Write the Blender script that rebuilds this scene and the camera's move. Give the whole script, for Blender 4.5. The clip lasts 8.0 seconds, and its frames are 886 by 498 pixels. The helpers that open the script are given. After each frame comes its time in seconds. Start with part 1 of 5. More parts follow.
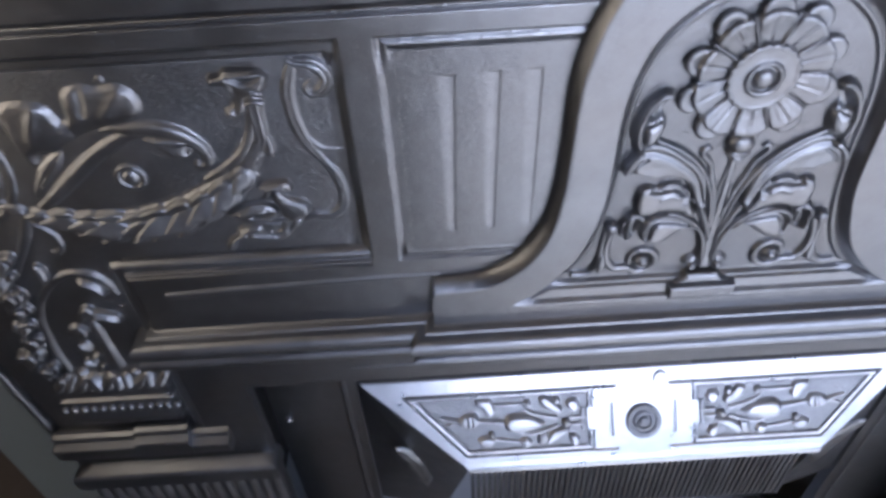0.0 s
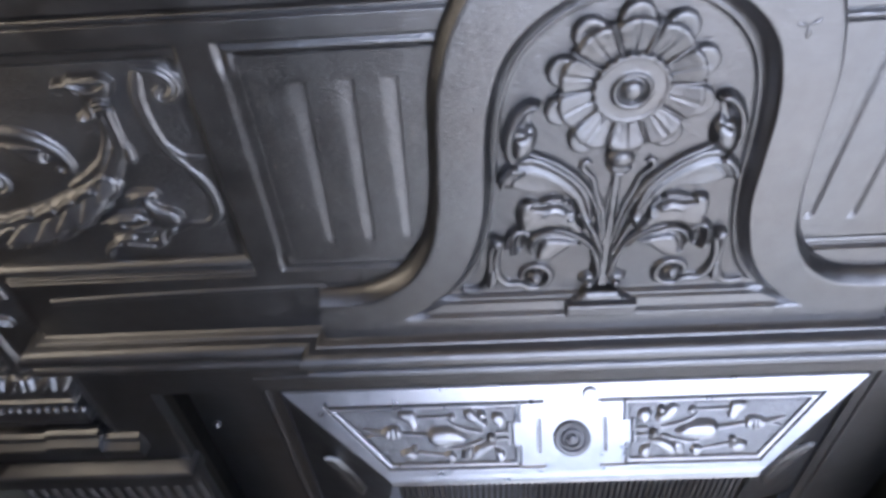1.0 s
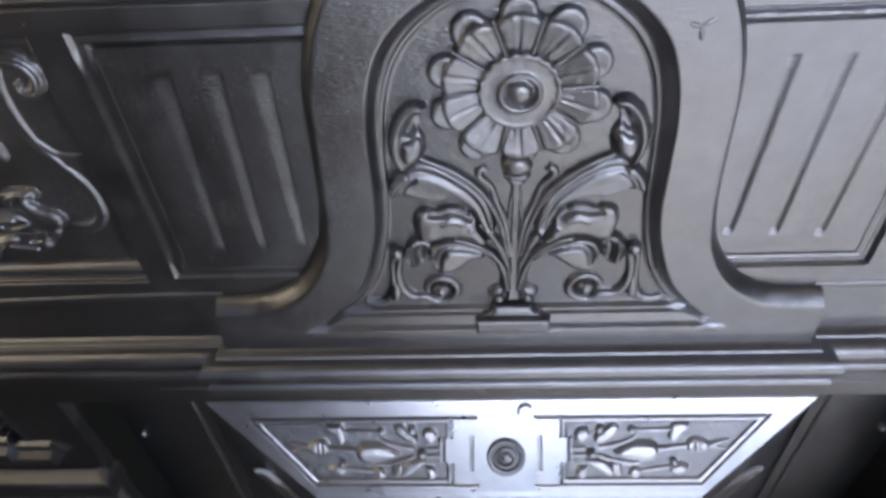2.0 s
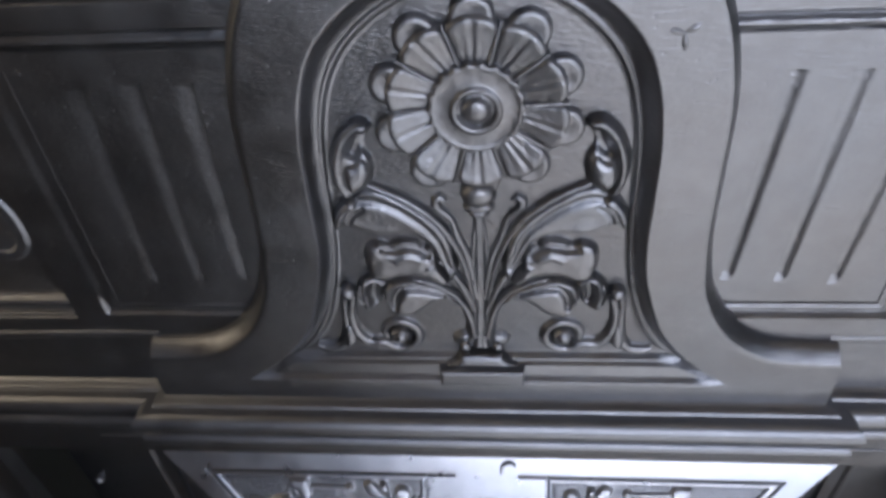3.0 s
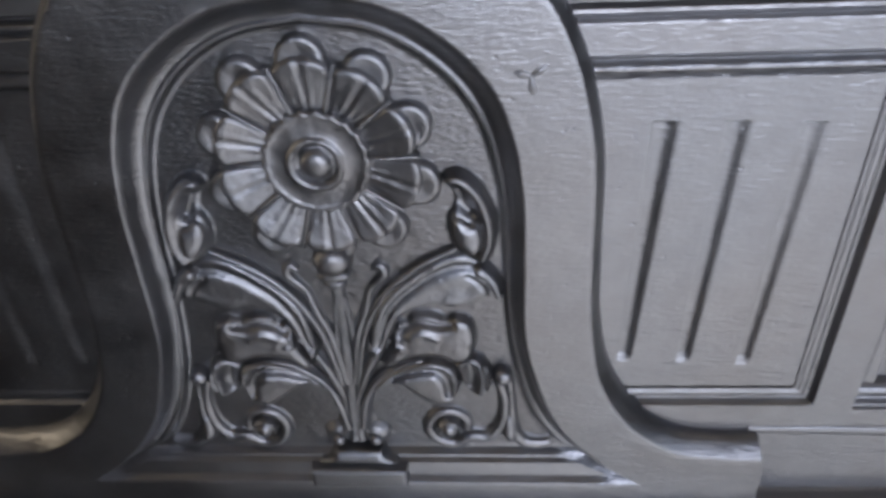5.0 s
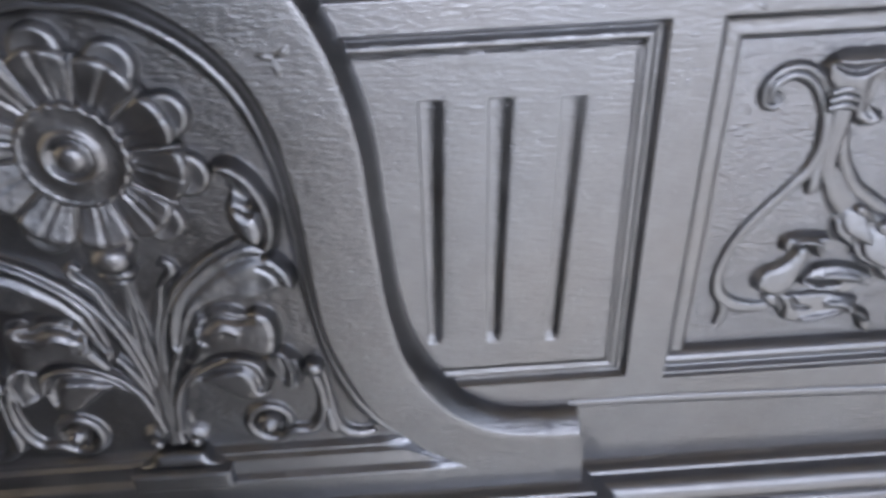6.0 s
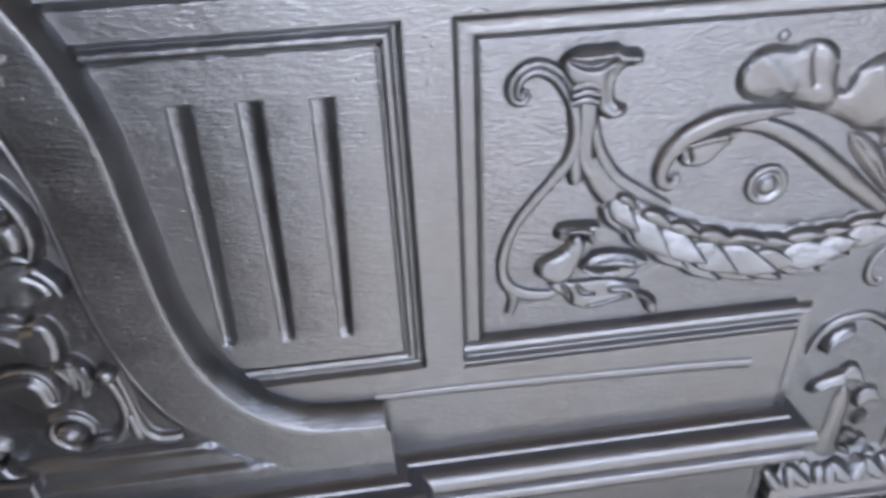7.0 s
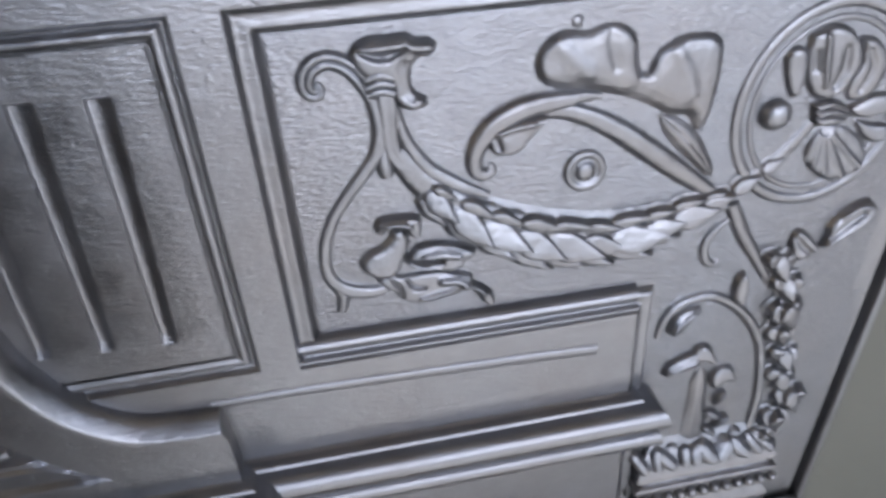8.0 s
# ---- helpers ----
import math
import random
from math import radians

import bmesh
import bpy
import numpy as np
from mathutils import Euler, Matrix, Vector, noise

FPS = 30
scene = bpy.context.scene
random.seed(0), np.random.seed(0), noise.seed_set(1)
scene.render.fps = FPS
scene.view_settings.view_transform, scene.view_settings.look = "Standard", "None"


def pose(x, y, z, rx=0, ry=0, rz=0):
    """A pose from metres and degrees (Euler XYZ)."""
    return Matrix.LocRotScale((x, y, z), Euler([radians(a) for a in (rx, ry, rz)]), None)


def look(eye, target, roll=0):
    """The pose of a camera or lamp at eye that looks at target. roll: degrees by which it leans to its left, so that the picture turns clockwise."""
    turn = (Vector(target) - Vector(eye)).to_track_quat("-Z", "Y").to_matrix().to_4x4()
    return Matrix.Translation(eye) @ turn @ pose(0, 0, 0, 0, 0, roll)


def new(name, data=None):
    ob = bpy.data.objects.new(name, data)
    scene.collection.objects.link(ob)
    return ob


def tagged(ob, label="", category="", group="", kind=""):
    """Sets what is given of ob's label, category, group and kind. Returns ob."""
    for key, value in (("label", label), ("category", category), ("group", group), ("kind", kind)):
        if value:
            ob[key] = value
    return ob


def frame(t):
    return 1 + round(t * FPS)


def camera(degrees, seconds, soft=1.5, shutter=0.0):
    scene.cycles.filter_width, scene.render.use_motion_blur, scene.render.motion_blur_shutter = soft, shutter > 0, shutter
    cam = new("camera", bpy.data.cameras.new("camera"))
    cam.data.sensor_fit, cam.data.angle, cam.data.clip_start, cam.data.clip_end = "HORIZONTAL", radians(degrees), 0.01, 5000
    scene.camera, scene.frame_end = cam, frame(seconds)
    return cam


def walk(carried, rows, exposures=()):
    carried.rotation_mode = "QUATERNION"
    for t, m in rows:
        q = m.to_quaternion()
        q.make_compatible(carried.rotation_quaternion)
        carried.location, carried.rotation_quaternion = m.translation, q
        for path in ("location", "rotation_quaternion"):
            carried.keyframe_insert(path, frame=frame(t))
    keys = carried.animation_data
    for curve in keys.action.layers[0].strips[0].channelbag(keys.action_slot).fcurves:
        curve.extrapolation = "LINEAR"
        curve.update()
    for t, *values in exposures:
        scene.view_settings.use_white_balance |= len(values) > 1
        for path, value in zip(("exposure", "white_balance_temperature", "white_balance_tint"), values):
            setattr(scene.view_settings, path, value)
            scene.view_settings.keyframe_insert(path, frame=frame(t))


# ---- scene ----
cam = camera(67.1, 8.0, soft=3.6, shutter=0.5)
EXPOSURES = [(0.0, 1.02, 5720, 12), (1.5, 0.84, 6080, 11), (3.0, 0.50, 6200, 10), (4.0, 0.44, 6240, 10), (6.0, 0.62, 6300, 10), (8.0, 0.84, 6270, 10)]
PATH = [
    (0, (-0.186, -0.34, 1.125), (-0.187, 1.12, -0.242), -3.6),
    (0.5, (-0.133, -0.33, 1.12), (-0.185, 1.126, -0.25), -4.0),
    (1, (-0.088, -0.32, 1.116), (-0.172, 1.131, -0.257), -4.7),
    (1.5, (-0.046, -0.31, 1.111), (-0.139, 1.141, -0.262), -4.2),
    (1.7, (-0.036, -0.306, 1.107), (-0.124, 1.148, -0.264), -3.9),
    (3, (0.008, -0.261, 1.065), (-0.149, 1.269, -0.213), -3.9),
    (3.5, (0.014, -0.246, 1.058), (-0.14, 1.374, -0.104), -3.4),
    (4, (0.022, -0.243, 1.047), (-0.126, 1.444, -0.018), -3.2),
    (4.5, (0.037, -0.24, 1.035), (-0.101, 1.466, 0.0), -2.4),
    (5.8, (0.112, -0.234, 1.027), (0.116, 1.463, -0.031), -3.1),
    (6, (0.127, -0.237, 1.023), (0.167, 1.463, -0.029), -2.9),
    (6.5, (0.17, -0.243, 1.02), (0.279, 1.459, -0.024), -2.9),
    (7, (0.204, -0.251, 1.021), (0.368, 1.445, -0.026), -3.0),
    (7.5, (0.238, -0.254, 1.02), (0.446, 1.438, -0.026), -3.5),
    (8, (0.272, -0.259, 1.013), (0.522, 1.427, -0.034), -4.0),
]
walk(cam, [(t, look(eye, target, roll)) for t, eye, target, roll in PATH], EXPOSURES)

# ---- world, sun and added lamps ----
world = bpy.data.worlds.new("world")
scene.world = world
world.use_nodes = True
wn = world.node_tree
sky = wn.nodes.new("ShaderNodeTexSky")
sky.sky_type, sky.sun_disc = "NISHITA", False
sky.sun_elevation, sky.sun_rotation = radians(70), radians(200)
wn.nodes["Background"].inputs["Strength"].default_value = 0.12
wn.links.new(sky.outputs[0], wn.nodes["Background"].inputs["Color"])

sun = bpy.data.lights.new("sun", "SUN")
sun.energy, sun.angle, sun.color = 11.3, radians(0.6), (1.0, 0.965, 0.91)
new("sun", sun).matrix_world = look((0, 0, 10), (0.2, 1.2, 5.0))
OPENING_X0, OPENING_X1, OPENING_Z1 = -0.10, 2.20, 1.95
ROOM_X0, ROOM_X1, ROOM_Y0, ROOM_Z1 = -0.66, 2.6, -1.05, 2.4

# added area lamp in an unseen opening, sized and aimed for the iron's reflections
lamp = bpy.data.lights.new("front_lamp", "AREA")
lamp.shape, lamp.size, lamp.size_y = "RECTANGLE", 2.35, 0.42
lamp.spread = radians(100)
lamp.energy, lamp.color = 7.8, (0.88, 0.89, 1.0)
new("front_lamp", lamp).matrix_world = look((OPENING_X1 - 1.18, ROOM_Y0 - 0.02, 1.28), (OPENING_X1 - 1.30, 0, 1.14))

# added warm lamp in an unseen west slot, placed for glints on the ledges
SLOT_Y0, SLOT_Y1, SLOT_Z0, SLOT_Z1 = -0.24, -0.04, 0.82, 2.05
lamp = bpy.data.lights.new("warm_lamp", "AREA")
lamp.shape, lamp.size, lamp.size_y = "RECTANGLE", SLOT_Y1 - SLOT_Y0 - 0.04, SLOT_Z1 - SLOT_Z0 - 0.04
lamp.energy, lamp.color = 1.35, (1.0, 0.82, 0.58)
new("warm_lamp", lamp).matrix_world = look((ROOM_X0 - 0.03, (SLOT_Y0 + SLOT_Y1) / 2, (SLOT_Z0 + SLOT_Z1) / 2), (0, (SLOT_Y0 + SLOT_Y1) / 2, (SLOT_Z0 + SLOT_Z1) / 2))

# ---- materials ----
def material(name, colour, rough, metal=0.0, vary=0.25, grain=60.0, bumps=(), pits=0.0, tint=None, spec=0.5):
    """Colour varied at two scales, roughness varied, and layers of noise bump: (scale x, y, z, strength, distance)."""
    m = bpy.data.materials.new(name)
    m.use_nodes = True
    t = m.node_tree
    b = t.nodes["Principled BSDF"]
    b.inputs["Metallic"].default_value = metal
    b.inputs["Specular IOR Level"].default_value = spec
    co = t.nodes.new("ShaderNodeTexCoord")

    def noise_at(scale, detail=4.0):
        mp = t.nodes.new("ShaderNodeMapping")
        mp.inputs["Scale"].default_value = scale
        n = t.nodes.new("ShaderNodeTexNoise")
        n.inputs["Scale"].default_value, n.inputs["Detail"].default_value = 1.0, detail
        t.links.new(co.outputs["Object"], mp.inputs["Vector"])
        t.links.new(mp.outputs[0], n.inputs["Vector"])
        return n.outputs["Fac"]

    def ramp(fac, lo, hi, c0, c1):
        r = t.nodes.new("ShaderNodeValToRGB")
        r.color_ramp.elements[0].position, r.color_ramp.elements[1].position = lo, hi
        r.color_ramp.elements[0].color, r.color_ramp.elements[1].color = (*c0, 1), (*c1, 1)
        t.links.new(fac, r.inputs[0])
        return r.outputs[0]

    lo, hi = [c * (1 - vary) for c in colour], [min(1, c * (1 + vary)) for c in colour]
    fine = ramp(noise_at((grain,) * 3, 6), 0.3, 0.7, lo, hi)
    big = ramp(noise_at((grain / 9,) * 3, 3), 0.35, 0.7, colour, tint or hi)
    mix = t.nodes.new("ShaderNodeMix")
    mix.data_type = "RGBA"
    mix.inputs["Factor"].default_value = 0.5
    t.links.new(fine, mix.inputs[6])
    t.links.new(big, mix.inputs[7])
    t.links.new(mix.outputs[2], b.inputs["Base Color"])
    t.links.new(ramp(noise_at((grain * 0.5,) * 3, 5), 0.3, 0.7, (rough * 0.86,) * 3, (min(1, rough * 1.15),) * 3), b.inputs["Roughness"])
    last = None
    for sx, sy, sz, strength, distance in bumps:
        bump = t.nodes.new("ShaderNodeBump")
        bump.inputs["Strength"].default_value, bump.inputs["Distance"].default_value = strength, distance
        t.links.new(noise_at((sx, sy, sz), 3), bump.inputs["Height"])
        if last:
            t.links.new(last, bump.inputs["Normal"])
        last = bump.outputs[0]
    if pits:
        v = t.nodes.new("ShaderNodeTexVoronoi")
        v.inputs["Scale"].default_value = 150.0
        t.links.new(co.outputs["Object"], v.inputs["Vector"])
        bump = t.nodes.new("ShaderNodeBump")
        bump.inputs["Strength"].default_value, bump.inputs["Distance"].default_value = pits, 0.001
        t.links.new(ramp(v.outputs["Distance"], 0.03, 0.12, (0, 0, 0), (1, 1, 1)), bump.inputs["Height"])
        if last:
            t.links.new(last, bump.inputs["Normal"])
        last = bump.outputs[0]
    if last:
        t.links.new(last, b.inputs["Normal"])
    return m


IRON = (0.165, 0.168, 0.178)
iron = material("blacked_iron", IRON, 0.345, 0.99, 0.12, 90, [(170, 170, 760, 0.46, 0.0008), (520, 520, 520, 0.24, 0.0006), (16, 16, 16, 0.10, 0.006)], 0.30, (0.15, 0.14, 0.135))
iron_field = material("blacked_iron_rippled", IRON, 0.345, 0.99, 0.12, 90, [(330, 330, 1050, 0.75, 0.0011), (120, 120, 420, 0.20, 0.0014)], 0.05, (0.15, 0.14, 0.135))
iron_pebble = material("blacked_iron_pebbled", (0.130, 0.132, 0.140), 0.345, 0.99, 0.12, 90, [(300, 300, 760, 0.55, 0.0010), (120, 120, 240, 0.15, 0.0014)], 0.0, (0.15, 0.14, 0.135))
iron_relief = material("blacked_iron_relief", IRON, 0.39, 0.98, 0.15, 120, [(320, 320, 320, 0.42, 0.0009), (90, 90, 90, 0.25, 0.0016)], 0.0, (0.15, 0.135, 0.125))
iron_mould = material("blacked_iron_moulding", IRON, 0.39, 0.99, 0.10, 90, [(20, 140, 140, 0.12, 0.001), (260, 260, 260, 0.12, 0.0007)], 0.0, (0.15, 0.14, 0.135))
# hood base is raised far above IRON to stand in for reflected light
iron_hood = material("bright_iron_hood", (0.42, 0.42, 0.44), 0.31, 0.98, 0.10, 90, [(260, 260, 260, 0.14, 0.0008), (30, 30, 30, 0.1, 0.003)], 0.0, (0.38, 0.37, 0.37))
hood_cast = material("hood_relief", (0.17, 0.17, 0.18), 0.36, 0.98, 0.14, 120, [(380, 380, 380, 0.75, 0.0012), (120, 120, 120, 0.3, 0.0014)], 0.0, (0.17, 0.165, 0.16))
hood_low = material("hood_casting", (0.36, 0.36, 0.375), 0.36, 0.98, 0.16, 120, [(300, 300, 300, 0.5, 0.0010)], 0.0, (0.30, 0.29, 0.29))
plaster = material("painted_plaster", (0.085, 0.083, 0.066), 0.8, 0, 0.06, 14, [(60, 60, 60, 0.3, 0.002)])
cream = material("cream_paint", (0.82, 0.69, 0.50), 0.7, 0, 0.06, 10, [(50, 50, 50, 0.2, 0.001)])
wall_paint = material("brown_wall_paint", (0.26, 0.22, 0.175), 0.7, 0, 0.06, 10, [(50, 50, 50, 0.2, 0.001)])
flue_brick = material("near_black_brick", (0.03, 0.027, 0.025), 0.9, 0, 0.4, 30, [(40, 40, 40, 0.6, 0.006)])
screed = material("grey_floor_screed", (0.50, 0.50, 0.515), 0.7, 0, 0.25, 7, [(40, 40, 40, 0.25, 0.003)])
paving = material("pale_concrete", (0.325, 0.325, 0.345), 0.85, 0, 0.2, 5, [(30, 30, 30, 0.4, 0.01)])
slab_tone = material("brown_slab", (0.40, 0.31, 0.23), 0.55, 0, 0.2, 9, [(40, 40, 40, 0.2, 0.002)])
# unseen side walls, made dark so the iron reflects less light
side_dark = material("dark_side_wall", (0.050, 0.033, 0.021), 0.9, 0, 0.35, 8, [(4, 60, 60, 0.3, 0.004)], spec=0.08)
ceiling_paint = material("pale_ceiling_paint", (0.74, 0.63, 0.48), 0.7, 0, 0.06, 10, [(50, 50, 50, 0.2, 0.001)])


# ---- building helpers ----
def finish(bm, name, sharp=38):
    bmesh.ops.recalc_face_normals(bm, faces=bm.faces)
    me = bpy.data.meshes.new(name)
    bm.to_mesh(me)
    bm.free()
    for p in me.polygons:
        p.use_smooth = True
    me.set_sharp_from_angle(angle=radians(sharp))
    return me


def part(name, bm, mat, parent=None, label="", sharp=38):
    if mat is iron_relief:
        # the uneven skin of a sand casting under coats of blacking
        for v in bm.verts:
            v.co.y += 0.00016 * noise.noise(v.co * 170) + 0.00008 * noise.noise(v.co * 430)
        sharp = 70
    me = finish(bm, name, sharp)
    me.materials.append(mat)
    ob = new(name, me)
    ob.parent = parent
    if label:
        tagged(ob, label)
    return ob


def add_box(bm, x0, x1, y0, y1, z0, z1, bevel=0.0):
    geo = bmesh.ops.create_cube(bm, size=1)["verts"]
    for v in geo:
        v.co = Vector(((x0 + x1) / 2 + v.co.x * (x1 - x0), (y0 + y1) / 2 + v.co.y * (y1 - y0), (z0 + z1) / 2 + v.co.z * (z1 - z0)))
    if bevel:
        edges = list({e for v in geo for e in v.link_edges})
        bmesh.ops.bevel(bm, geom=edges, offset=bevel, segments=2, affect="EDGES")
    return bm


def boxed(x0, x1, y0, y1, z0, z1, bevel=0.0):
    return add_box(bmesh.new(), x0, x1, y0, y1, z0, z1, bevel)


def glide(pts, n):
    """n + 1 samples of a smooth curve through pts, evenly spaced along it; the tuples may have any length."""
    p = np.array(pts, float)
    p = np.vstack([2 * p[0] - p[1], p, 2 * p[-1] - p[-2]])
    out = []
    for i in range(1, len(p) - 2):
        for u in np.linspace(0, 1, 16, endpoint=False):
            a, b, c, d = p[i - 1:i + 3]
            out.append(0.5 * (2 * b + (c - a) * u + (2 * a - 5 * b + 4 * c - d) * u * u + (3 * b - a - 3 * c + d) * u ** 3))
    out.append(p[-2])
    out = np.array(out)
    s = np.concatenate([[0], np.cumsum(np.linalg.norm(np.diff(out[:, :2], axis=0), axis=1))])
    at = np.linspace(0, s[-1], n + 1)
    return np.stack([np.interp(at, s, out[:, k]) for k in range(out.shape[1])], 1)


def flat(y):
    return lambda x, z: y


def mesh_grid(bm, rows, close_u=False):
    """Faces between rows of equally many points."""
    vs = [[bm.verts.new(p) for p in r] for r in rows]
    for a, b in zip(vs, vs[1:]):
        n = len(a)
        for i in range(n if close_u else n - 1):
            j = (i + 1) % n
            bm.faces.new((a[i], a[j], b[j], b[i]))
    return vs


def strand(pts, base, s=1, height=1.0, groove=0.0, n=None, bm=None, step=0.003):
    """A raised half-round strand on a base surface, through points (x, z, half width). s: -1 mirrors it. groove: depth of a line along its crest."""
    bm = bm or bmesh.new()
    length = sum(math.dist(a[:2], b[:2]) for a, b in zip(pts, pts[1:]))
    c = glide(pts, n or max(10, int(length / step)))
    tan = np.gradient(c[:, :2], axis=0)
    tan /= np.linalg.norm(tan, axis=1)[:, None] + 1e-9
    rows = []
    for (x, z, r), (tx, tz) in zip(c, tan):
        row = []
        for k in range(-2, 13):
            a = math.pi * min(10, max(0, k)) / 10
            u, h = math.cos(a), math.sin(a)
            h = 0.88 * max(h, 0.10) ** 0.82 * height * r - groove * r * math.exp(-(u / 0.22) ** 2)
            if k in (-1, 11):
                u, h = u * 1.14, 0.09 * height * r
            if k in (-2, 12):
                u, h = u * 1.45, -0.0012
            px, pz = x - tz * u * r, z + tx * u * r
            row.append((s * px, base(px, pz) - h, pz))
        rows.append(row)
    vs = mesh_grid(bm, rows)
    for end in (vs[0], vs[-1]):
        bm.faces.new(end)
    return bm


def leaf(pts, base, s=1, height=0.006, lobes=3, notch=0.35, vein=0.3, tip_lift=0.0, lean=0.0, bm=None):
    """A raised, lobed acanthus leaf on a base surface: spine points (x, z, half width). lean tips it about its spine, tip_lift lifts its end."""
    bm = bm or bmesh.new()
    c = glide(pts, 12 + 8 * lobes)
    tan = np.gradient(c[:, :2], axis=0)
    tan /= np.linalg.norm(tan, axis=1)[:, None] + 1e-9
    m = len(c) - 1
    rows = []
    for i, ((x, z, w), (tx, tz)) in enumerate(zip(c, tan)):
        t = i / m
        saw = (t * lobes) % 1.0
        edge = 1 - notch * (1 - math.sin(math.pi * min(1, saw * 0.9 + 0.12)) ** 0.6) if lobes else 1
        env = min(1, t / 0.08 + 0.25) * min(1, (1 - t) / 0.16 + 0.02) ** 0.6
        row = []
        for k in range(-1, 14):
            u = -1 + min(12, max(0, k)) / 6
            o = u if 0 <= k <= 12 else u * 1.22
            cx = x - tz * o * w * edge * env
            cz = z + tx * o * w * edge * env
            h = (1 - abs(u) ** 3.0) * 0.85 + 0.15 * (1 - abs(u))
            h -= vein * math.exp(-(u / 0.14) ** 2)
            h += 0.16 * math.cos(2 * math.pi * (t * lobes + abs(u) * 0.6)) * (1 - abs(u)) * min(1, abs(u) * 4)
            h *= 0.82 * height * env ** 0.5 * (0.72 + 0.28 * math.sin(math.pi * t))
            h += height * (lean * u * env + tip_lift * t * t) * (1 - abs(u) ** 4)
            if k in (0, 12):
                h += 0.14 * height * env
            if k in (-1, 13):
                h = -0.0015
            row.append((s * cx, base(cx, cz) - h, cz))
        rows.append(row)
    vs = mesh_grid(bm, rows)
    bm.faces.new(vs[0]), bm.faces.new(vs[-1])
    return bm


def carve(edge, base, s=1, height=0.006, lean=(0.0, 0.0), lines=(), wall=0.0018, step=0.0006):
    """A carved form inside a closed outline of (x, z): a steep wall, then a face that leans by (per x, per z) and bears raised or cut lines: ([(x, z, half width), ...], height)."""
    p = glide(list(edge) + [edge[0]], 5 * len(edge))
    (x0, z0), (x1, z1) = p.min(0) - 0.0022, p.max(0) + 0.0022
    X, Z = np.meshgrid(np.arange(x0, x1 + step, step), np.arange(z0, z1 + step, step))
    near = np.full(X.shape, 1.0)
    inside = np.zeros(X.shape, bool)
    for (ax, az), (bx, bz) in zip(p, p[1:]):
        t = np.clip(((X - ax) * (bx - ax) + (Z - az) * (bz - az)) / ((bx - ax) ** 2 + (bz - az) ** 2 + 1e-12), 0, 1)
        near = np.minimum(near, np.hypot(X - ax - t * (bx - ax), Z - az - t * (bz - az)))
        inside ^= ((az > Z) != (bz > Z)) & (X < (bx - ax) * (Z - az) / (bz - az + 1e-12) + ax)
    d = np.where(inside, near, -near)
    f = np.interp(d, [-0.0018, -0.0005, 0, wall * 0.5, wall, wall * 2, wall * 4], [-0.14, -0.03, 0.06, 0.55, 0.84, 0.96, 1.0])
    cx, cz = p.mean(0)
    rise = height + lean[0] * (X - cx) + lean[1] * (Z - cz)
    for pts, amount in lines:
        q = glide(pts, 40)
        reach = np.full(X.shape, 9.0)
        for x, z, w in q:
            reach = np.minimum(reach, np.hypot(X - x, Z - z) / w)
        rise = rise + amount * np.exp(-reach ** 2)
    h = np.where(f > 0, f * np.maximum(rise, 0.0006), f * height)
    bm = bmesh.new()
    at = {}
    rows, cols = X.shape
    keep = d > -0.0018
    for i in range(rows):
        for j in range(cols):
            if keep[i, j]:
                at[i, j] = bm.verts.new((s * X[i, j], base(X[i, j], Z[i, j]) - h[i, j], Z[i, j]))
    for (i, j), v in list(at.items()):
        q = (at.get((i, j + 1)), at.get((i + 1, j + 1)), at.get((i + 1, j)))
        if all(q):
            bm.faces.new((v, *q))
    return bm


def lathe(x, z, profile, base, s=1, n=40, scallop=0, depth=0.0, bm=None, squash=1.0, rows_cut=99):
    """A turned boss facing the room: profile of (radius, height) from the rim inwards."""
    bm = bm or bmesh.new()
    rows = []
    for i, (r, h) in enumerate(profile):
        row = []
        for k in range(n):
            a = 2 * math.pi * k / n
            rr = r * (1 + depth * math.cos(scallop * a)) if scallop and i < rows_cut else r
            row.append((s * (x + rr * math.cos(a)), base(x, z) - h, z + rr * math.sin(a) * squash))
        rows.append(row)
    vs = mesh_grid(bm, rows, True)
    bm.faces.new(vs[-1])
    return bm


def spiral(x, z, r0, r1, turns, start, width, base, s=1, lead=(), height=1.1, spin=1, bm=None):
    """A strand that winds from radius r0 inwards to r1 about (x, z), after the leading points."""
    pts = list(lead)
    n = max(8, int(10 * turns))
    for i in range(n + 1):
        t = i / n
        a = start + spin * t * turns * 2 * math.pi
        r = r0 + (r1 - r0) * t
        pts.append((x + r * math.cos(a), z + r * math.sin(a), width * (1 - 0.35 * t)))
    return strand(pts, base, s, height, 0.0, bm=bm, step=0.002)


def rounded(profile, r=0.0012):
    """A profile of (y, z) points with its corners eased."""
    p = [Vector(q) for q in profile]
    out = [p[0]]
    for a, b, c in zip(p, p[1:], p[2:]):
        for q in (a, c):
            d = q - b
            out.append(b + d.normalized() * min(r, d.length * 0.45))
            if q is a:
                e, f = a - b, c - b
                k1, k2 = min(r, e.length * 0.45), min(r, f.length * 0.45)
                out.append(b * 0.5 + (b + e.normalized() * k1) * 0.25 + (b + f.normalized() * k2) * 0.25)
    out.append(p[-1])
    return [(q.x, q.y) for q in out]


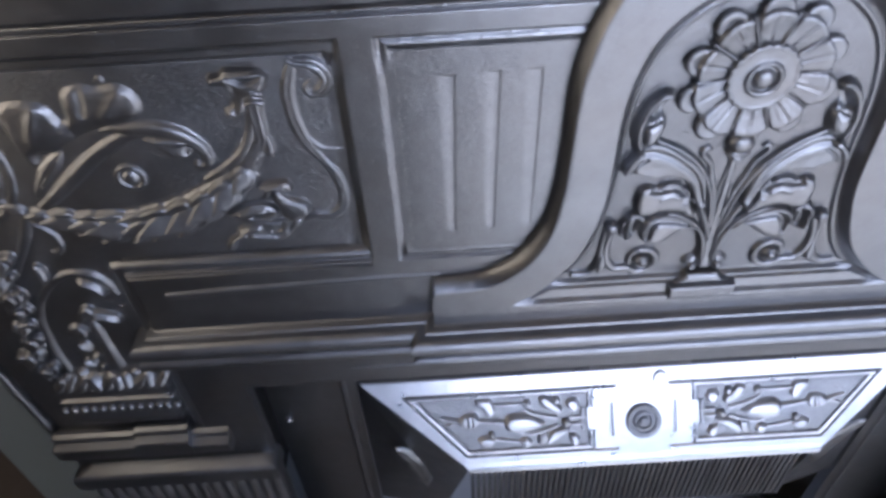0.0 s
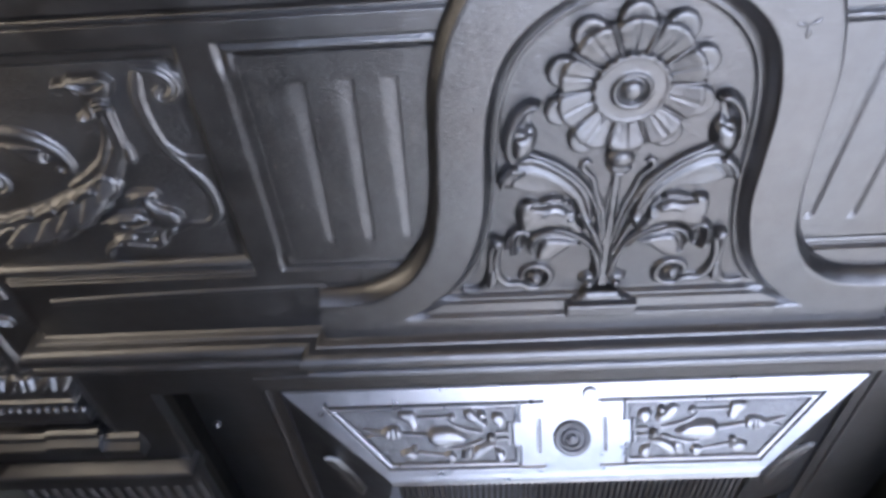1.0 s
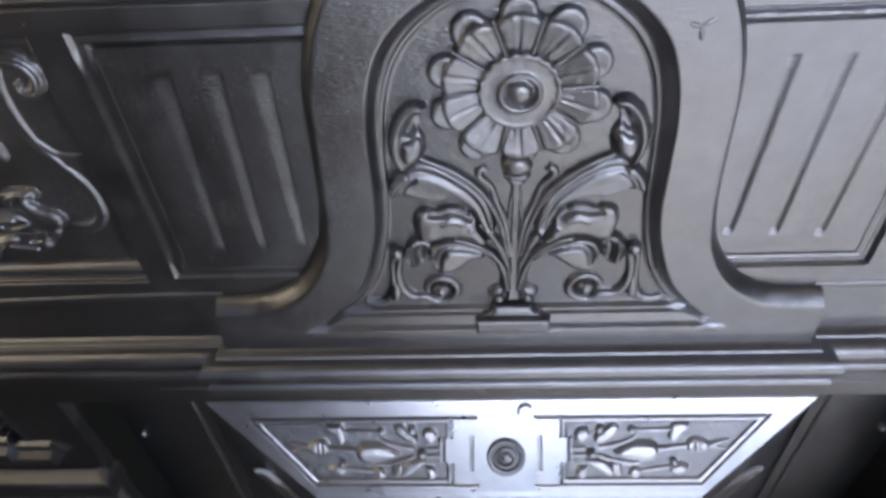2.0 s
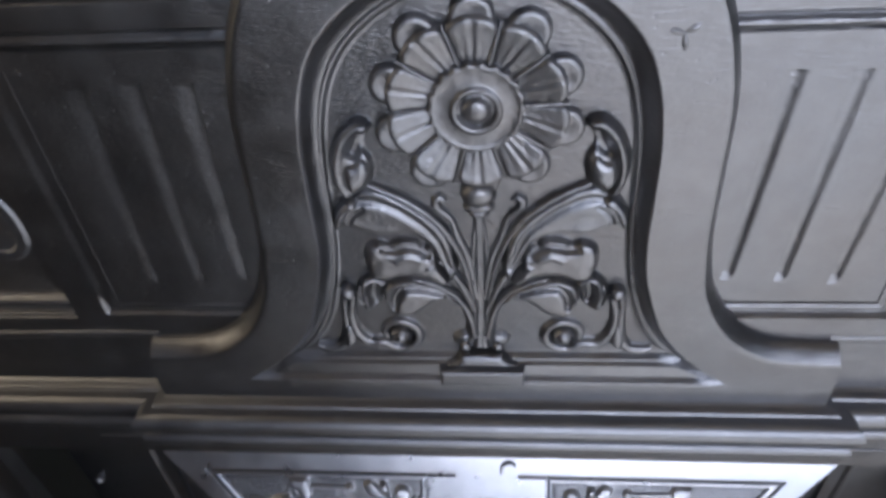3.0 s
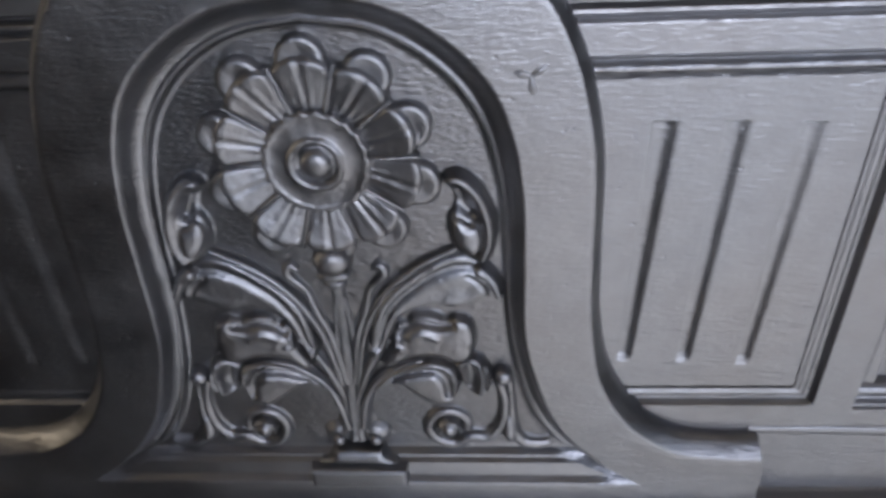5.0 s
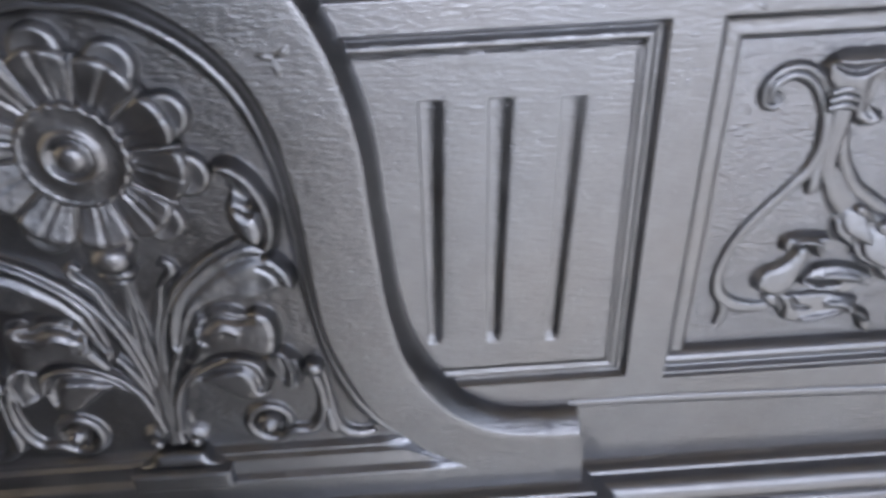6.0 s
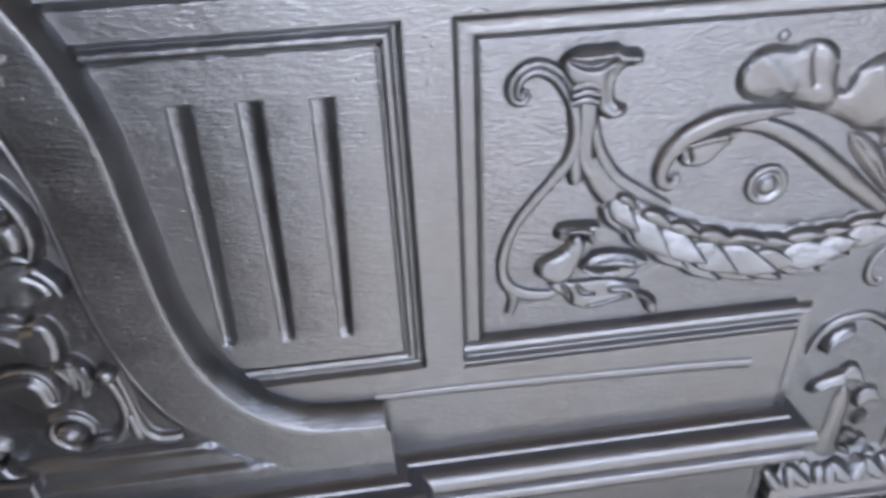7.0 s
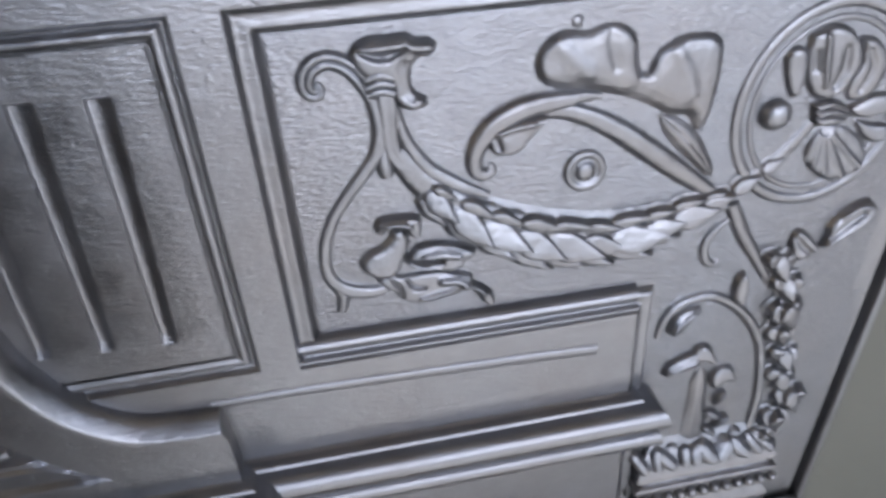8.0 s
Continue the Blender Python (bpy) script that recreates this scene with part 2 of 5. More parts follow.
def run(profile, x0, x1, back, left=True, right=True, bm=None):
    """A moulding along x with mitred returns: profile of (y, z), its projection taken from the back plane y = back."""
    bm = bm or bmesh.new()
    rows = []
    for y, z in profile:
        p = back - y
        a, b = x0 - (p if left else 0), x1 + (p if right else 0)
        n = 24
        row = [(a, back + 0.012, z)] + [(a + (b - a) * k / n, y, z) for k in range(n + 1)] + [(b, back + 0.012, z)]
        rows.append(row)
    mesh_grid(bm, rows)
    return bm


def torus_points(y, z, r, a0, a1, n=6):
    return [(y - r * math.cos(radians(a0 + (a1 - a0) * k / n)), z + r * math.sin(radians(a0 + (a1 - a0) * k / n))) for k in range(n + 1)]


# ---- the room ----
def structure(name, bm, mat, label):
    return tagged(part(name, bm, mat), label, name.split("_")[0], "", "structure")


bm = boxed(ROOM_X0, -0.50, 0.045, 0.20, 0, ROOM_Z1)
add_box(bm, 0.50, ROOM_X1, 0.045, 0.20, 0, ROOM_Z1)
add_box(bm, -0.50, 0.50, 0.045, 0.20, 0.95, ROOM_Z1)
structure("wall_north", bm, plaster, "dull grey-brown plaster wall behind the fireplace")
bm = boxed(-0.70, 0.70, 0.50, 0.55, 0, 1.2)
add_box(bm, -0.70, -0.50, 0.20, 0.50, 0, 1.2)
add_box(bm, 0.50, 0.70, 0.20, 0.50, 0, 1.2)
add_box(bm, -0.50, 0.50, 0.20, 0.50, 0.95, 1.2)
structure("wall_chimney", bm, flue_brick, "near-black brick lining of the chimney recess")
# floor and ceiling are unseen; their tones are tuned to the iron's reflections
structure("floor", boxed(ROOM_X0 - 0.1, ROOM_X1 + 0.1, ROOM_Y0 - 0.1, 0.5, -0.1, 0), screed, "plain grey concrete floor screed")
# slab added out of view to brown what the undersides reflect
structure("hearth", boxed(-0.78, 0.78, -0.47, -0.03, 0, 0.02, 0.003), slab_tone, "unseen brown slab added for the iron's downward reflections")
structure("ceiling", boxed(ROOM_X0 - 0.1, ROOM_X1 + 0.1, ROOM_Y0 - 0.1, 0.2, ROOM_Z1, ROOM_Z1 + 0.1), ceiling_paint, "unseen ceiling, cream to warm the iron's reflections")
# west wall is added close by to darken the iron's west end
bm = boxed(ROOM_X0 - 0.1, ROOM_X0, ROOM_Y0 - 0.1, 0.2, 0, SLOT_Z0)
add_box(bm, ROOM_X0 - 0.1, ROOM_X0, ROOM_Y0 - 0.1, 0.2, SLOT_Z1, ROOM_Z1)
add_box(bm, ROOM_X0 - 0.1, ROOM_X0, ROOM_Y0 - 0.1, SLOT_Y0, SLOT_Z0, SLOT_Z1)
add_box(bm, ROOM_X0 - 0.1, ROOM_X0, SLOT_Y1, 0.2, SLOT_Z0, SLOT_Z1)
structure("wall_west", bm, side_dark, "unseen dark side wall with a slot, set close for dark reflections")
# cream panel added out of view to back the warm lamp
structure("window_1", boxed(ROOM_X0 - 0.08, ROOM_X0 - 0.075, SLOT_Y0, SLOT_Y1, SLOT_Z0, SLOT_Z1), cream, "unseen cream panel behind the added warm lamp")
structure("wall_east", boxed(ROOM_X1, ROOM_X1 + 0.1, ROOM_Y0 - 0.1, 0.2, 0, ROOM_Z1), side_dark, "unseen dark side wall")
# unseen wall; its opening is made up and stepped to match the reflections
bm = boxed(ROOM_X0, OPENING_X0 - 0.30, ROOM_Y0 - 0.12, ROOM_Y0, 0, ROOM_Z1)
add_box(bm, OPENING_X0 - 0.30, OPENING_X0, ROOM_Y0 - 0.12, ROOM_Y0, 0, 1.02)
add_box(bm, OPENING_X1, ROOM_X1, ROOM_Y0 - 0.12, ROOM_Y0, 0, ROOM_Z1)
add_box(bm, OPENING_X0 - 0.30, OPENING_X1, ROOM_Y0 - 0.12, ROOM_Y0, OPENING_Z1, ROOM_Z1)
structure("wall_south", bm, wall_paint, "unseen brown wall with added openings that light the iron")
# pale ground added out of view as a bright reflector
bm = bmesh.new()
bmesh.ops.create_grid(bm, x_segments=4, y_segments=4, size=300)
ground = structure("ground", bm, paving, "unseen pale ground outside the added opening, reflected in the iron")
ground.location.z = -0.12

# ---- the fireplace ----
fire = tagged(new("fireplace"), "black-leaded cast-iron fireplace with floral relief against the wall", "fireplace")


def below(d, table):
    """A depth profile: y by the distance d inside an edge."""
    return np.interp(d, [a for a, _ in table], [b for _, b in table])


BEAD = [(-0.0006, 0), (0.0010, 0.0034), (0.0026, 0.0038), (0.0036, 0.0022), (0.0050, 0.0012), (0.0066, 0.0012), (0.0080, 0.0020), (0.0096, 0.0020)]
TOP_BEAD = [(-0.0006, 0), (0.0008, 0.0030), (0.0020, 0.0034), (0.0030, 0.0020), (0.0044, 0.0010), (0.0058, 0.0012), (0.0068, 0.0034), (0.0088, 0.0038), (0.0100, 0.0020)]
STEP = [(-0.0008, 0), (0.0014, 0.0036), (0.0030, 0.0043), (0.0075, 0.0040), (0.0092, 0.0058), (0.0105, 0.0084), (0.0115, 0.0080)]
FIELD = 0.008


def frieze_depth(x, z):
    """y of the frieze's face; x at least 0."""
    a = np.minimum(np.minimum(0.2165 - x, 0.9645 - z), z - 0.7985)
    y = np.where(a < 0.9645 - z, below(a, BEAD), below(a, TOP_BEAD)) + np.where(a > 0.0105, 0.006, 0)
    b = np.minimum(np.minimum(x - 0.2365, 0.9645 - z), z - 0.7955)
    c = np.minimum(x - 0.412, 0.9645 - z)
    y += below(np.maximum(b, c), STEP)
    rim = x - 0.5490
    y += np.interp(rim, [0, 0.001, 0.003, 0.0042, 0.0056, 0.0098, 0.0112, 0.013, 0.0145], [0, 0.0042, 0.0042, -0.0012, -0.0030, -0.0030, 0.001, 0.007, 0.010]) * (rim > 0)
    q = z - 0.9805
    y += np.interp(q, [-0.004, -0.003, -0.0022, -0.001, 0.0008, 0.0018, 0.003, 0.004], [0, 0.0018, 0.0018, -0.0004, -0.0002, 0.003, 0.003, 0])
    return y


def lines(lo, hi, coarse, fine_spans):
    vals = set(np.round(np.arange(lo, hi + 1e-6, coarse), 5)) | {lo, hi}
    for a, b, step in fine_spans:
        vals = {v for v in vals if not a < v < b} | set(np.round(np.arange(a, b + 1e-6, step), 5))
    return np.array(sorted(vals))


def sheet(xs, zs, depth, s=1):
    """A relief sheet y = depth(x, z) over a grid of lines."""
    X, Z = np.meshgrid(xs, zs)
    Y = depth(X, Z)
    bm = bmesh.new()
    mesh_grid(bm, [[(s * x, y, z) for x, y, z in zip(*r)] for r in zip(X, Y, Z)])
    return bm


XS = lines(0.0, 0.5640, 0.005, [(0.203, 0.219, 0.0006), (0.2345, 0.250, 0.0006), (0.332, 0.338, 0.0008), (0.409, 0.425, 0.0008), (0.5475, 0.5640, 0.0006)])
ZS = lines(0.600, 1.035, 0.005, [(0.787, 0.811, 0.0006), (0.952, 0.968, 0.0006), (0.9755, 0.9855, 0.0006)])
full = np.concatenate([-XS[:0:-1], XS])


def whole_face(x, z):
    seam = np.interp(np.abs(x - 0.335), [0, 0.0008, 0.0016], [0.002, 0.0015, 0])
    y = frieze_depth(np.abs(x), z)
    # west bead is made shallower so its edge lines stay dim
    y = np.where((x < 0) & (x > -0.2200) & (z < 0.966) & (y < 0.0045), y * 0.6, y)
    # the west panels' inner edges are flattened between their corners to dull glints
    flattened = np.interp(z, [0.802, 0.814, 0.946, 0.956], [0, 1, 1, 0])
    edge_1 = np.where((x > -0.2180) & (x < -0.2060), flattened, 0)
    edge_2 = np.where((x > -0.2490) & (x < -0.2350), flattened, 0)
    y = y + edge_1 * (np.interp(-x, [0.2125, 0.2170], [0.0006, 0.0]) - y) + edge_2 * (np.interp(-x, [0.2362, 0.2420], [0.0, 0.008]) - y)
    return y + np.where(z > 0.967, seam, 0)


bm = sheet(full, ZS, whole_face)
# the outer rims lean outwards a little
for v in bm.verts:
    v.co.x += math.copysign(0.06, v.co.x) * (v.co.z - 0.66) * min(1, max(0, (abs(v.co.x) - 0.52) / 0.025))
# below the mouldings only the outer ends reach down to the capitals
bmesh.ops.delete(bm, geom=[v for v in bm.verts if abs(v.co.x) < 0.355 and v.co.z < 0.655], context="VERTS")
rim_edges = [e for e in bm.edges if e.is_boundary]
made = bmesh.ops.extrude_edge_only(bm, edges=rim_edges)["geom"]
for v in made:
    if isinstance(v, bmesh.types.BMVert):
        v.co.y = 0.012 if abs(v.co.x) < 0.54 else 0.044
for f in bm.faces:
    c = f.calc_center_median()
    x = abs(c.x)
    if 0.0075 < c.y < 0.0085 and (x > 0.4235 or (x > 0.248 and c.z > 0.808)) and x < 0.549:
        f.material_index = 1
plate = part("frieze_plate", bm, iron, fire, "blackened iron plate with rippled recessed panels")
plate.data.materials.append(iron_field)


FLUTE = [(-1.25, 0.0), (-1.0, 0.0), (-0.88, 0.0012), (-0.70, 0.00132), (-0.35, 0.00136), (-0.05, 0.00132), (0.20, 0.0011), (0.45, 0.0008), (0.70, 0.0004), (0.95, 0.00008), (1.2, 0.0)]

# west flutes have their own shallow section, to weaken their bright flanks
SHALLOW = [(-1.2, 0.0), (-1.0, 0.0), (-0.86, 0.0015), (-0.60, 0.0016), (-0.20, 0.0012), (0.25, 0.0007), (0.65, 0.0003), (1.0, 0.00005), (1.2, 0.0)]


def fluted(s):
    """A panel with three upright grooves, square at the top and fading out at the foot."""
    base, deep = (0.002, 1.5) if s > 0 else (0.0009, 0.5)
    if s > 0:
        grooves = ((0.1302, 0.9395, 0.1262, 0.8235), (0.1565, 0.9390, 0.1530, 0.8225), (0.1843, 0.9380, 0.1800, 0.8210))
    else:
        grooves = ((0.1282, 0.9400, 0.1288, 0.8240), (0.1522, 0.9400, 0.1538, 0.8230), (0.1782, 0.9390, 0.1798, 0.8215))
    rows = []
    for z in lines(0.807, 0.956, 0.003, [(0.817, 0.832, 0.0007), (0.934, 0.942, 0.0005)]):
        row = [(s * x, base, z) for x in (0.060, 0.085, 0.105)]
        for xt, zt, xb, zb in grooves:
            t = min(1.0, max(0.0, (zt - z) / (zt - zb)))
            cx, r = xt + (xb - xt) * t + (0.0007 if s > 0 else 0.0), 0.0051 - 0.0018 * t
            full_depth = deep * np.interp(z, [zb, zb + 0.0015, zb + 0.005, zt - 0.0004, zt + 0.0004], [0, 0.35, 1, 1, 0])
            for u, d in (FLUTE if s > 0 else SHALLOW):
                row.append((s * (cx + u * r), base + d * full_depth, z))
        rows.append(row + [(s * x, base, z) for x in (0.200, 0.2075)])
    bm = bmesh.new()
    mesh_grid(bm, rows)
    return bm


for s in (1, -1):
    part("fluted_panel", fluted(s), iron, fire, "smooth iron panel with three upright flutes")

for x, z, dx, dz in ((0.2245, 0.9585, 0.0030, 0.0006), (0.2275, 0.9560, 0.0012, -0.0016), (0.2240, 0.9500, 0.0022, -0.0004), (0.2268, 0.9455, 0.0032, 0.0004), (0.2262, 0.9432, 0.0006, -0.0022), (0.2250, 0.9405, 0.0026, 0.0002), (0.2395, 0.9662, 0.0050, 0.0012), (0.2470, 0.9680, 0.0034, -0.0014)):
    part("casting_mark", strand([(x, z, 0.0004), (x + dx / 2, z + dz / 2 + 0.0003, 0.0009), (x + dx, z + dz, 0.0005)], flat(0.0), 1, 0.4, n=6), iron, plate)

# the arched central plate
SIDE = [(0.194, 0.772), (0.174, 0.7725), (0.151, 0.777), (0.128, 0.794), (0.113, 0.821), (0.1055, 0.853), (0.103, 0.887), (0.1010, 0.927), (0.0965, 0.951), (0.090, 0.970), (0.080, 0.987), (0.062, 1.003), (0.036, 1.013), (0.0, 1.017)]
HOLLOW = [(0.140, 0.7555), (0.118, 0.772), (0.097, 0.797), (0.0852, 0.828), (0.0803, 0.853), (0.0793, 0.887), (0.0782, 0.915), (0.0737, 0.940), (0.0651, 0.960), (0.049, 0.9762), (0.027, 0.9875), (0.0, 0.9912)]
INNER = [(0.104, 0.7725), (0.0930, 0.780), (0.0818, 0.800), (0.0742, 0.831), (0.0706, 0.865), (0.0694, 0.896), (0.0662, 0.9215), (0.0590, 0.9435), (0.0452, 0.9612), (0.0249, 0.9738), (0.0, 0.9782)]


def loop(half):
    """A closed loop from a right half that runs from the bottom's middle to the top's middle."""
    return [tuple(p) for p in half] + [(-x, z) for x, z in list(half)[-2:0:-1]]


def half_loop(curve, foot, n_foot=14, n=72):
    c = glide(curve, n)
    base_line = [(foot[0][0] + (c[0][0] - foot[0][0]) * k / n_foot, foot[0][1] + (c[0][1] - foot[0][1]) * k / n_foot) for k in range(n_foot)] if len(foot) == 1 else foot
    return base_line + [tuple(p) for p in c]


def offset_out(half, d):
    p = np.array(half)
    t = np.gradient(p, axis=0)
    t /= np.linalg.norm(t, axis=1)[:, None] + 1e-9
    q = p + np.stack([t[:, 1], -t[:, 0]], 1) * d
    q[-1, 0] = 0
    return [tuple(v) for v in q]


bm = bmesh.new()
front = glide(SIDE, 90)
walls = []
flare = np.interp(np.arange(len(front)) / (len(front) - 1.0), [0, 0.20, 0.36, 1.0], [1.3, 1.2, 0.88, 0.84])
for d, y in ((-0.0012, -0.0124), (0.0012, -0.0124), (0.0019, -0.0122), (0.0025, -0.0116), (0.0044, -0.0090), (0.0060, -0.0068), (0.0070, -0.0048), (0.0076, -0.0024), (0.0079, 0.0008), (0.0080, 0.0050)):
    curve = offset_out(front, (d * flare + 0.0083 * np.maximum(0, 1 - flare))[:, None])
    half = [(0.0, 0.7370), (0.196 + min(d, 0.0006), 0.7370), (0.1955 + min(d, 0.0006), 0.7695)] + curve
    walls.append([(x, y, z) for x, z in loop(half)])
rows = mesh_grid(bm, walls, True)
outer = rows[0]
h0 = half_loop(HOLLOW, [(0.0, 0.7555)])
h1 = half_loop(INNER, [(0.0, 0.7725)])
l0, l1 = np.array(loop(h0)), np.array(loop(h1))
sill = [i < 14 or i > len(l0) - 14 for i in range(len(l0))]
SLOPE = (-0.0124, -0.0124, -0.0119, -0.0088, -0.0083, -0.0081, -0.0076, -0.0052, -0.0047, -0.0013, -0.0010)
hollow = [[(*(l0[i] * (1 - t) + l1[i] * t), SLOPE[k] if sill[i] else y) for i in range(len(l0))] for k, (t, y) in enumerate(
          ((-0.05, -0.0124), (0, -0.0124), (0.06, -0.0120), (0.18, -0.0096), (0.34, -0.0062), (0.50, -0.0040), (0.62, -0.0034), (0.70, -0.0040), (0.78, -0.0038), (0.90, -0.0014), (1.0, -0.0010)))]
inner = mesh_grid(bm, [[(x, y, z) for x, z, y in r] for r in hollow], True)
edges = [e for e in bm.edges if e.is_boundary and all(v in outer or v in inner[0] for v in e.verts)]
bmesh.ops.triangle_fill(bm, use_beauty=True, use_dissolve=False, edges=edges)
cart = part("arched_plate", bm, iron, fire, "smooth arched iron plate with flared feet", 30)
bm = bmesh.new()
bm.faces.new([bm.verts.new((x, -0.0010, z)) for x, z in l1])
part("sunk_field", bm, iron_pebble, cart, "rippled iron ground")
for dx, dz in ((0.0058, 0.0034), (0.0012, -0.0066), (-0.0054, 0.0014)):
    part("casting_mark", strand([(0.0790, 0.9625, 0.0005), (0.0790 + dx * 0.6, 0.9625 + dz * 0.6, 0.0012), (0.0790 + dx, 0.9625 + dz, 0.0005)], flat(-0.0124), 1, 0.9, n=6), iron, cart)

edge = [(0.0, 0.7535), (0.0240, 0.7535), (0.0248, 0.7538), (0.0249, 0.7550), (0.0249, 0.7652), (0.0248, 0.7664), (0.0240, 0.7667), (0.0, 0.7667)]
part("plug", carve(edge + [(-x, z) for x, z in edge[-2:0:-1]], flat(-0.0010), 1, 0.0131, (0.0, 0.0), wall=0.0007, step=0.0004), iron, cart, "stepped iron block under the stem", 60)
edge = [(0.0, 0.7655), (0.0200, 0.7655), (0.0208, 0.7662), (0.0207, 0.7676), (0.0192, 0.7686), (0.0162, 0.7692), (0.0140, 0.7708), (0.0128, 0.7728), (0.0112, 0.7744), (0.0, 0.7748)]
part("plug", carve(edge + [(-x, z) for x, z in edge[-2:0:-1]], flat(-0.0010), 1, 0.0090, (0.0, -0.28), wall=0.0012, step=0.0004), iron, cart, "stepped iron block under the stem", 60)

# rosette and spray on the arched plate
G = flat(-0.0012)
rosette = part("rosette", lathe(0, 0.9295, [(0.0206, 0.002), (0.0206, 0.0058), (0.0201, 0.0070), (0.0191, 0.0074), (0.0180, 0.0069), (0.0174, 0.0067), (0.0120, 0.0070), (0.0110, 0.0072), (0.0104, 0.0084), (0.0094, 0.0088), (0.0084, 0.0080), (0.0072, 0.0062), (0.0064, 0.0064), (0.0058, 0.0080), (0.0042, 0.0094), (0.0020, 0.0100)], G, n=144, scallop=22, depth=0.030, rows_cut=4), iron_relief, fire, "iron flower head with a domed eye")
FZ = 0.9295


def petal(angle, size):
    bm = bmesh.new()
    rows = []
    half = radians(17.2)
    n = 18
    for i in range(15):
        t = i / 14
        r = (0.0185 + t * 0.0200) * size
        row = []
        for k in range(n + 1):
            u = -1 + 2 * k / n
            rr = r + (0.0024 * (1 - u * u) * t - 0.0012 * t * abs(u) ** 6) * size
            a = angle + u * half
            groove = 0.0008 * math.exp(-(u / 0.09) ** 2) + 0.0004 * (math.exp(-((abs(u) - 0.45) / 0.08) ** 2)) * (1 - t)
            y = 0.0040 + 0.0046 * t ** 1.3 - 0.0016 * max(0, t - 0.88) / 0.12 - 0.0010 * u * u - groove
            if k in (0, n):
                y -= 0.0022
            if i == 14:
                y = 0.0010
            row.append((rr * math.cos(a), G(0, 0) - y, FZ + rr * math.sin(a)))
        rows.append(row)
    mesh_grid(bm, rows)
    return bm


def petal_rib(angle, size):
    c, s = math.cos(angle), math.sin(angle)
    return strand([(c * 0.0190, FZ + s * 0.0190, 0.0010), (c * 0.028, FZ + s * 0.028, 0.0011), (c * 0.0385 * size, FZ + s * 0.0385 * size, 0.0008)], flat(-0.0050), 1, 2.2, n=8)


def petal_tip(angle, size):
    r, w = 0.0382 * size, 0.0094 * size
    c, s = math.cos(angle), math.sin(angle)
    return lathe(c * r, FZ + s * r, [(w, 0.0), (w * 0.98, 0.0030), (w * 0.86, 0.0046), (w * 0.70, 0.0048), (w * 0.45, 0.0040)], G, n=28)


for k in range(10):
    a = radians(92 + 36 * k)
    size = 1.0 + 0.02 * math.sin(k * 2.1)
    part("petal", petal(a, size), iron_relief, rosette)
    part("petal_tip", petal_tip(a, size), iron_relief, rosette)
    part("petal_rib", petal_rib(a + radians(18), size), iron_relief, rosette)

spray = part("flower_stem", strand([(0.0, 0.779, 0.0050), (0.0, 0.790, 0.0034), (0.0, 0.806, 0.0028), (0.0, 0.830, 0.0024), (0.0, 0.852, 0.0022), (0.0, 0.872, 0.0026)], G, 1, 1.3, 0.3), iron_relief, fire, "bundled iron flower stem with acanthus leaves")
for s in (1, -1):
    part("stem_sheath", leaf([(0.0085, 0.7790, 0.003), (0.0055, 0.7900, 0.0035), (0.0040, 0.8060, 0.0026), (0.0050, 0.8200, 0.0010)], G, s, 0.0062, 0, 0, 0.2, 0, 0.3), iron_relief, spray)
    part("stem_strand", strand([(0.0060, 0.7800, 0.0020), (0.0030, 0.8000, 0.0016), (0.0034, 0.8220, 0.0015), (0.0036, 0.8420, 0.0013), (0.0020, 0.8640, 0.0010)], G, s, 1.5), iron_relief, spray)
part("calyx", lathe(0, 0.8845, [(0.0086, 0), (0.0085, 0.0040), (0.0072, 0.0068), (0.0048, 0.0086), (0.0020, 0.0092)], G, n=28, squash=0.85), iron_relief, spray)
part("calyx", lathe(0, 0.8775, [(0.0076, 0), (0.0075, 0.0044), (0.0060, 0.0064), (0.0030, 0.0072)], G, n=28, squash=0.42), iron_relief, spray)
part("calyx", lathe(0, 0.8735, [(0.0052, 0), (0.0050, 0.0040), (0.0036, 0.0058), (0.0016, 0.0064)], G, n=24, squash=0.5), iron_relief, spray)
part("neck", strand([(0.0, 0.884, 0.0042), (0.0, 0.892, 0.0036), (0.0, 0.903, 0.0032)], G, 1, 2.0, 0.6), iron_relief, spray)
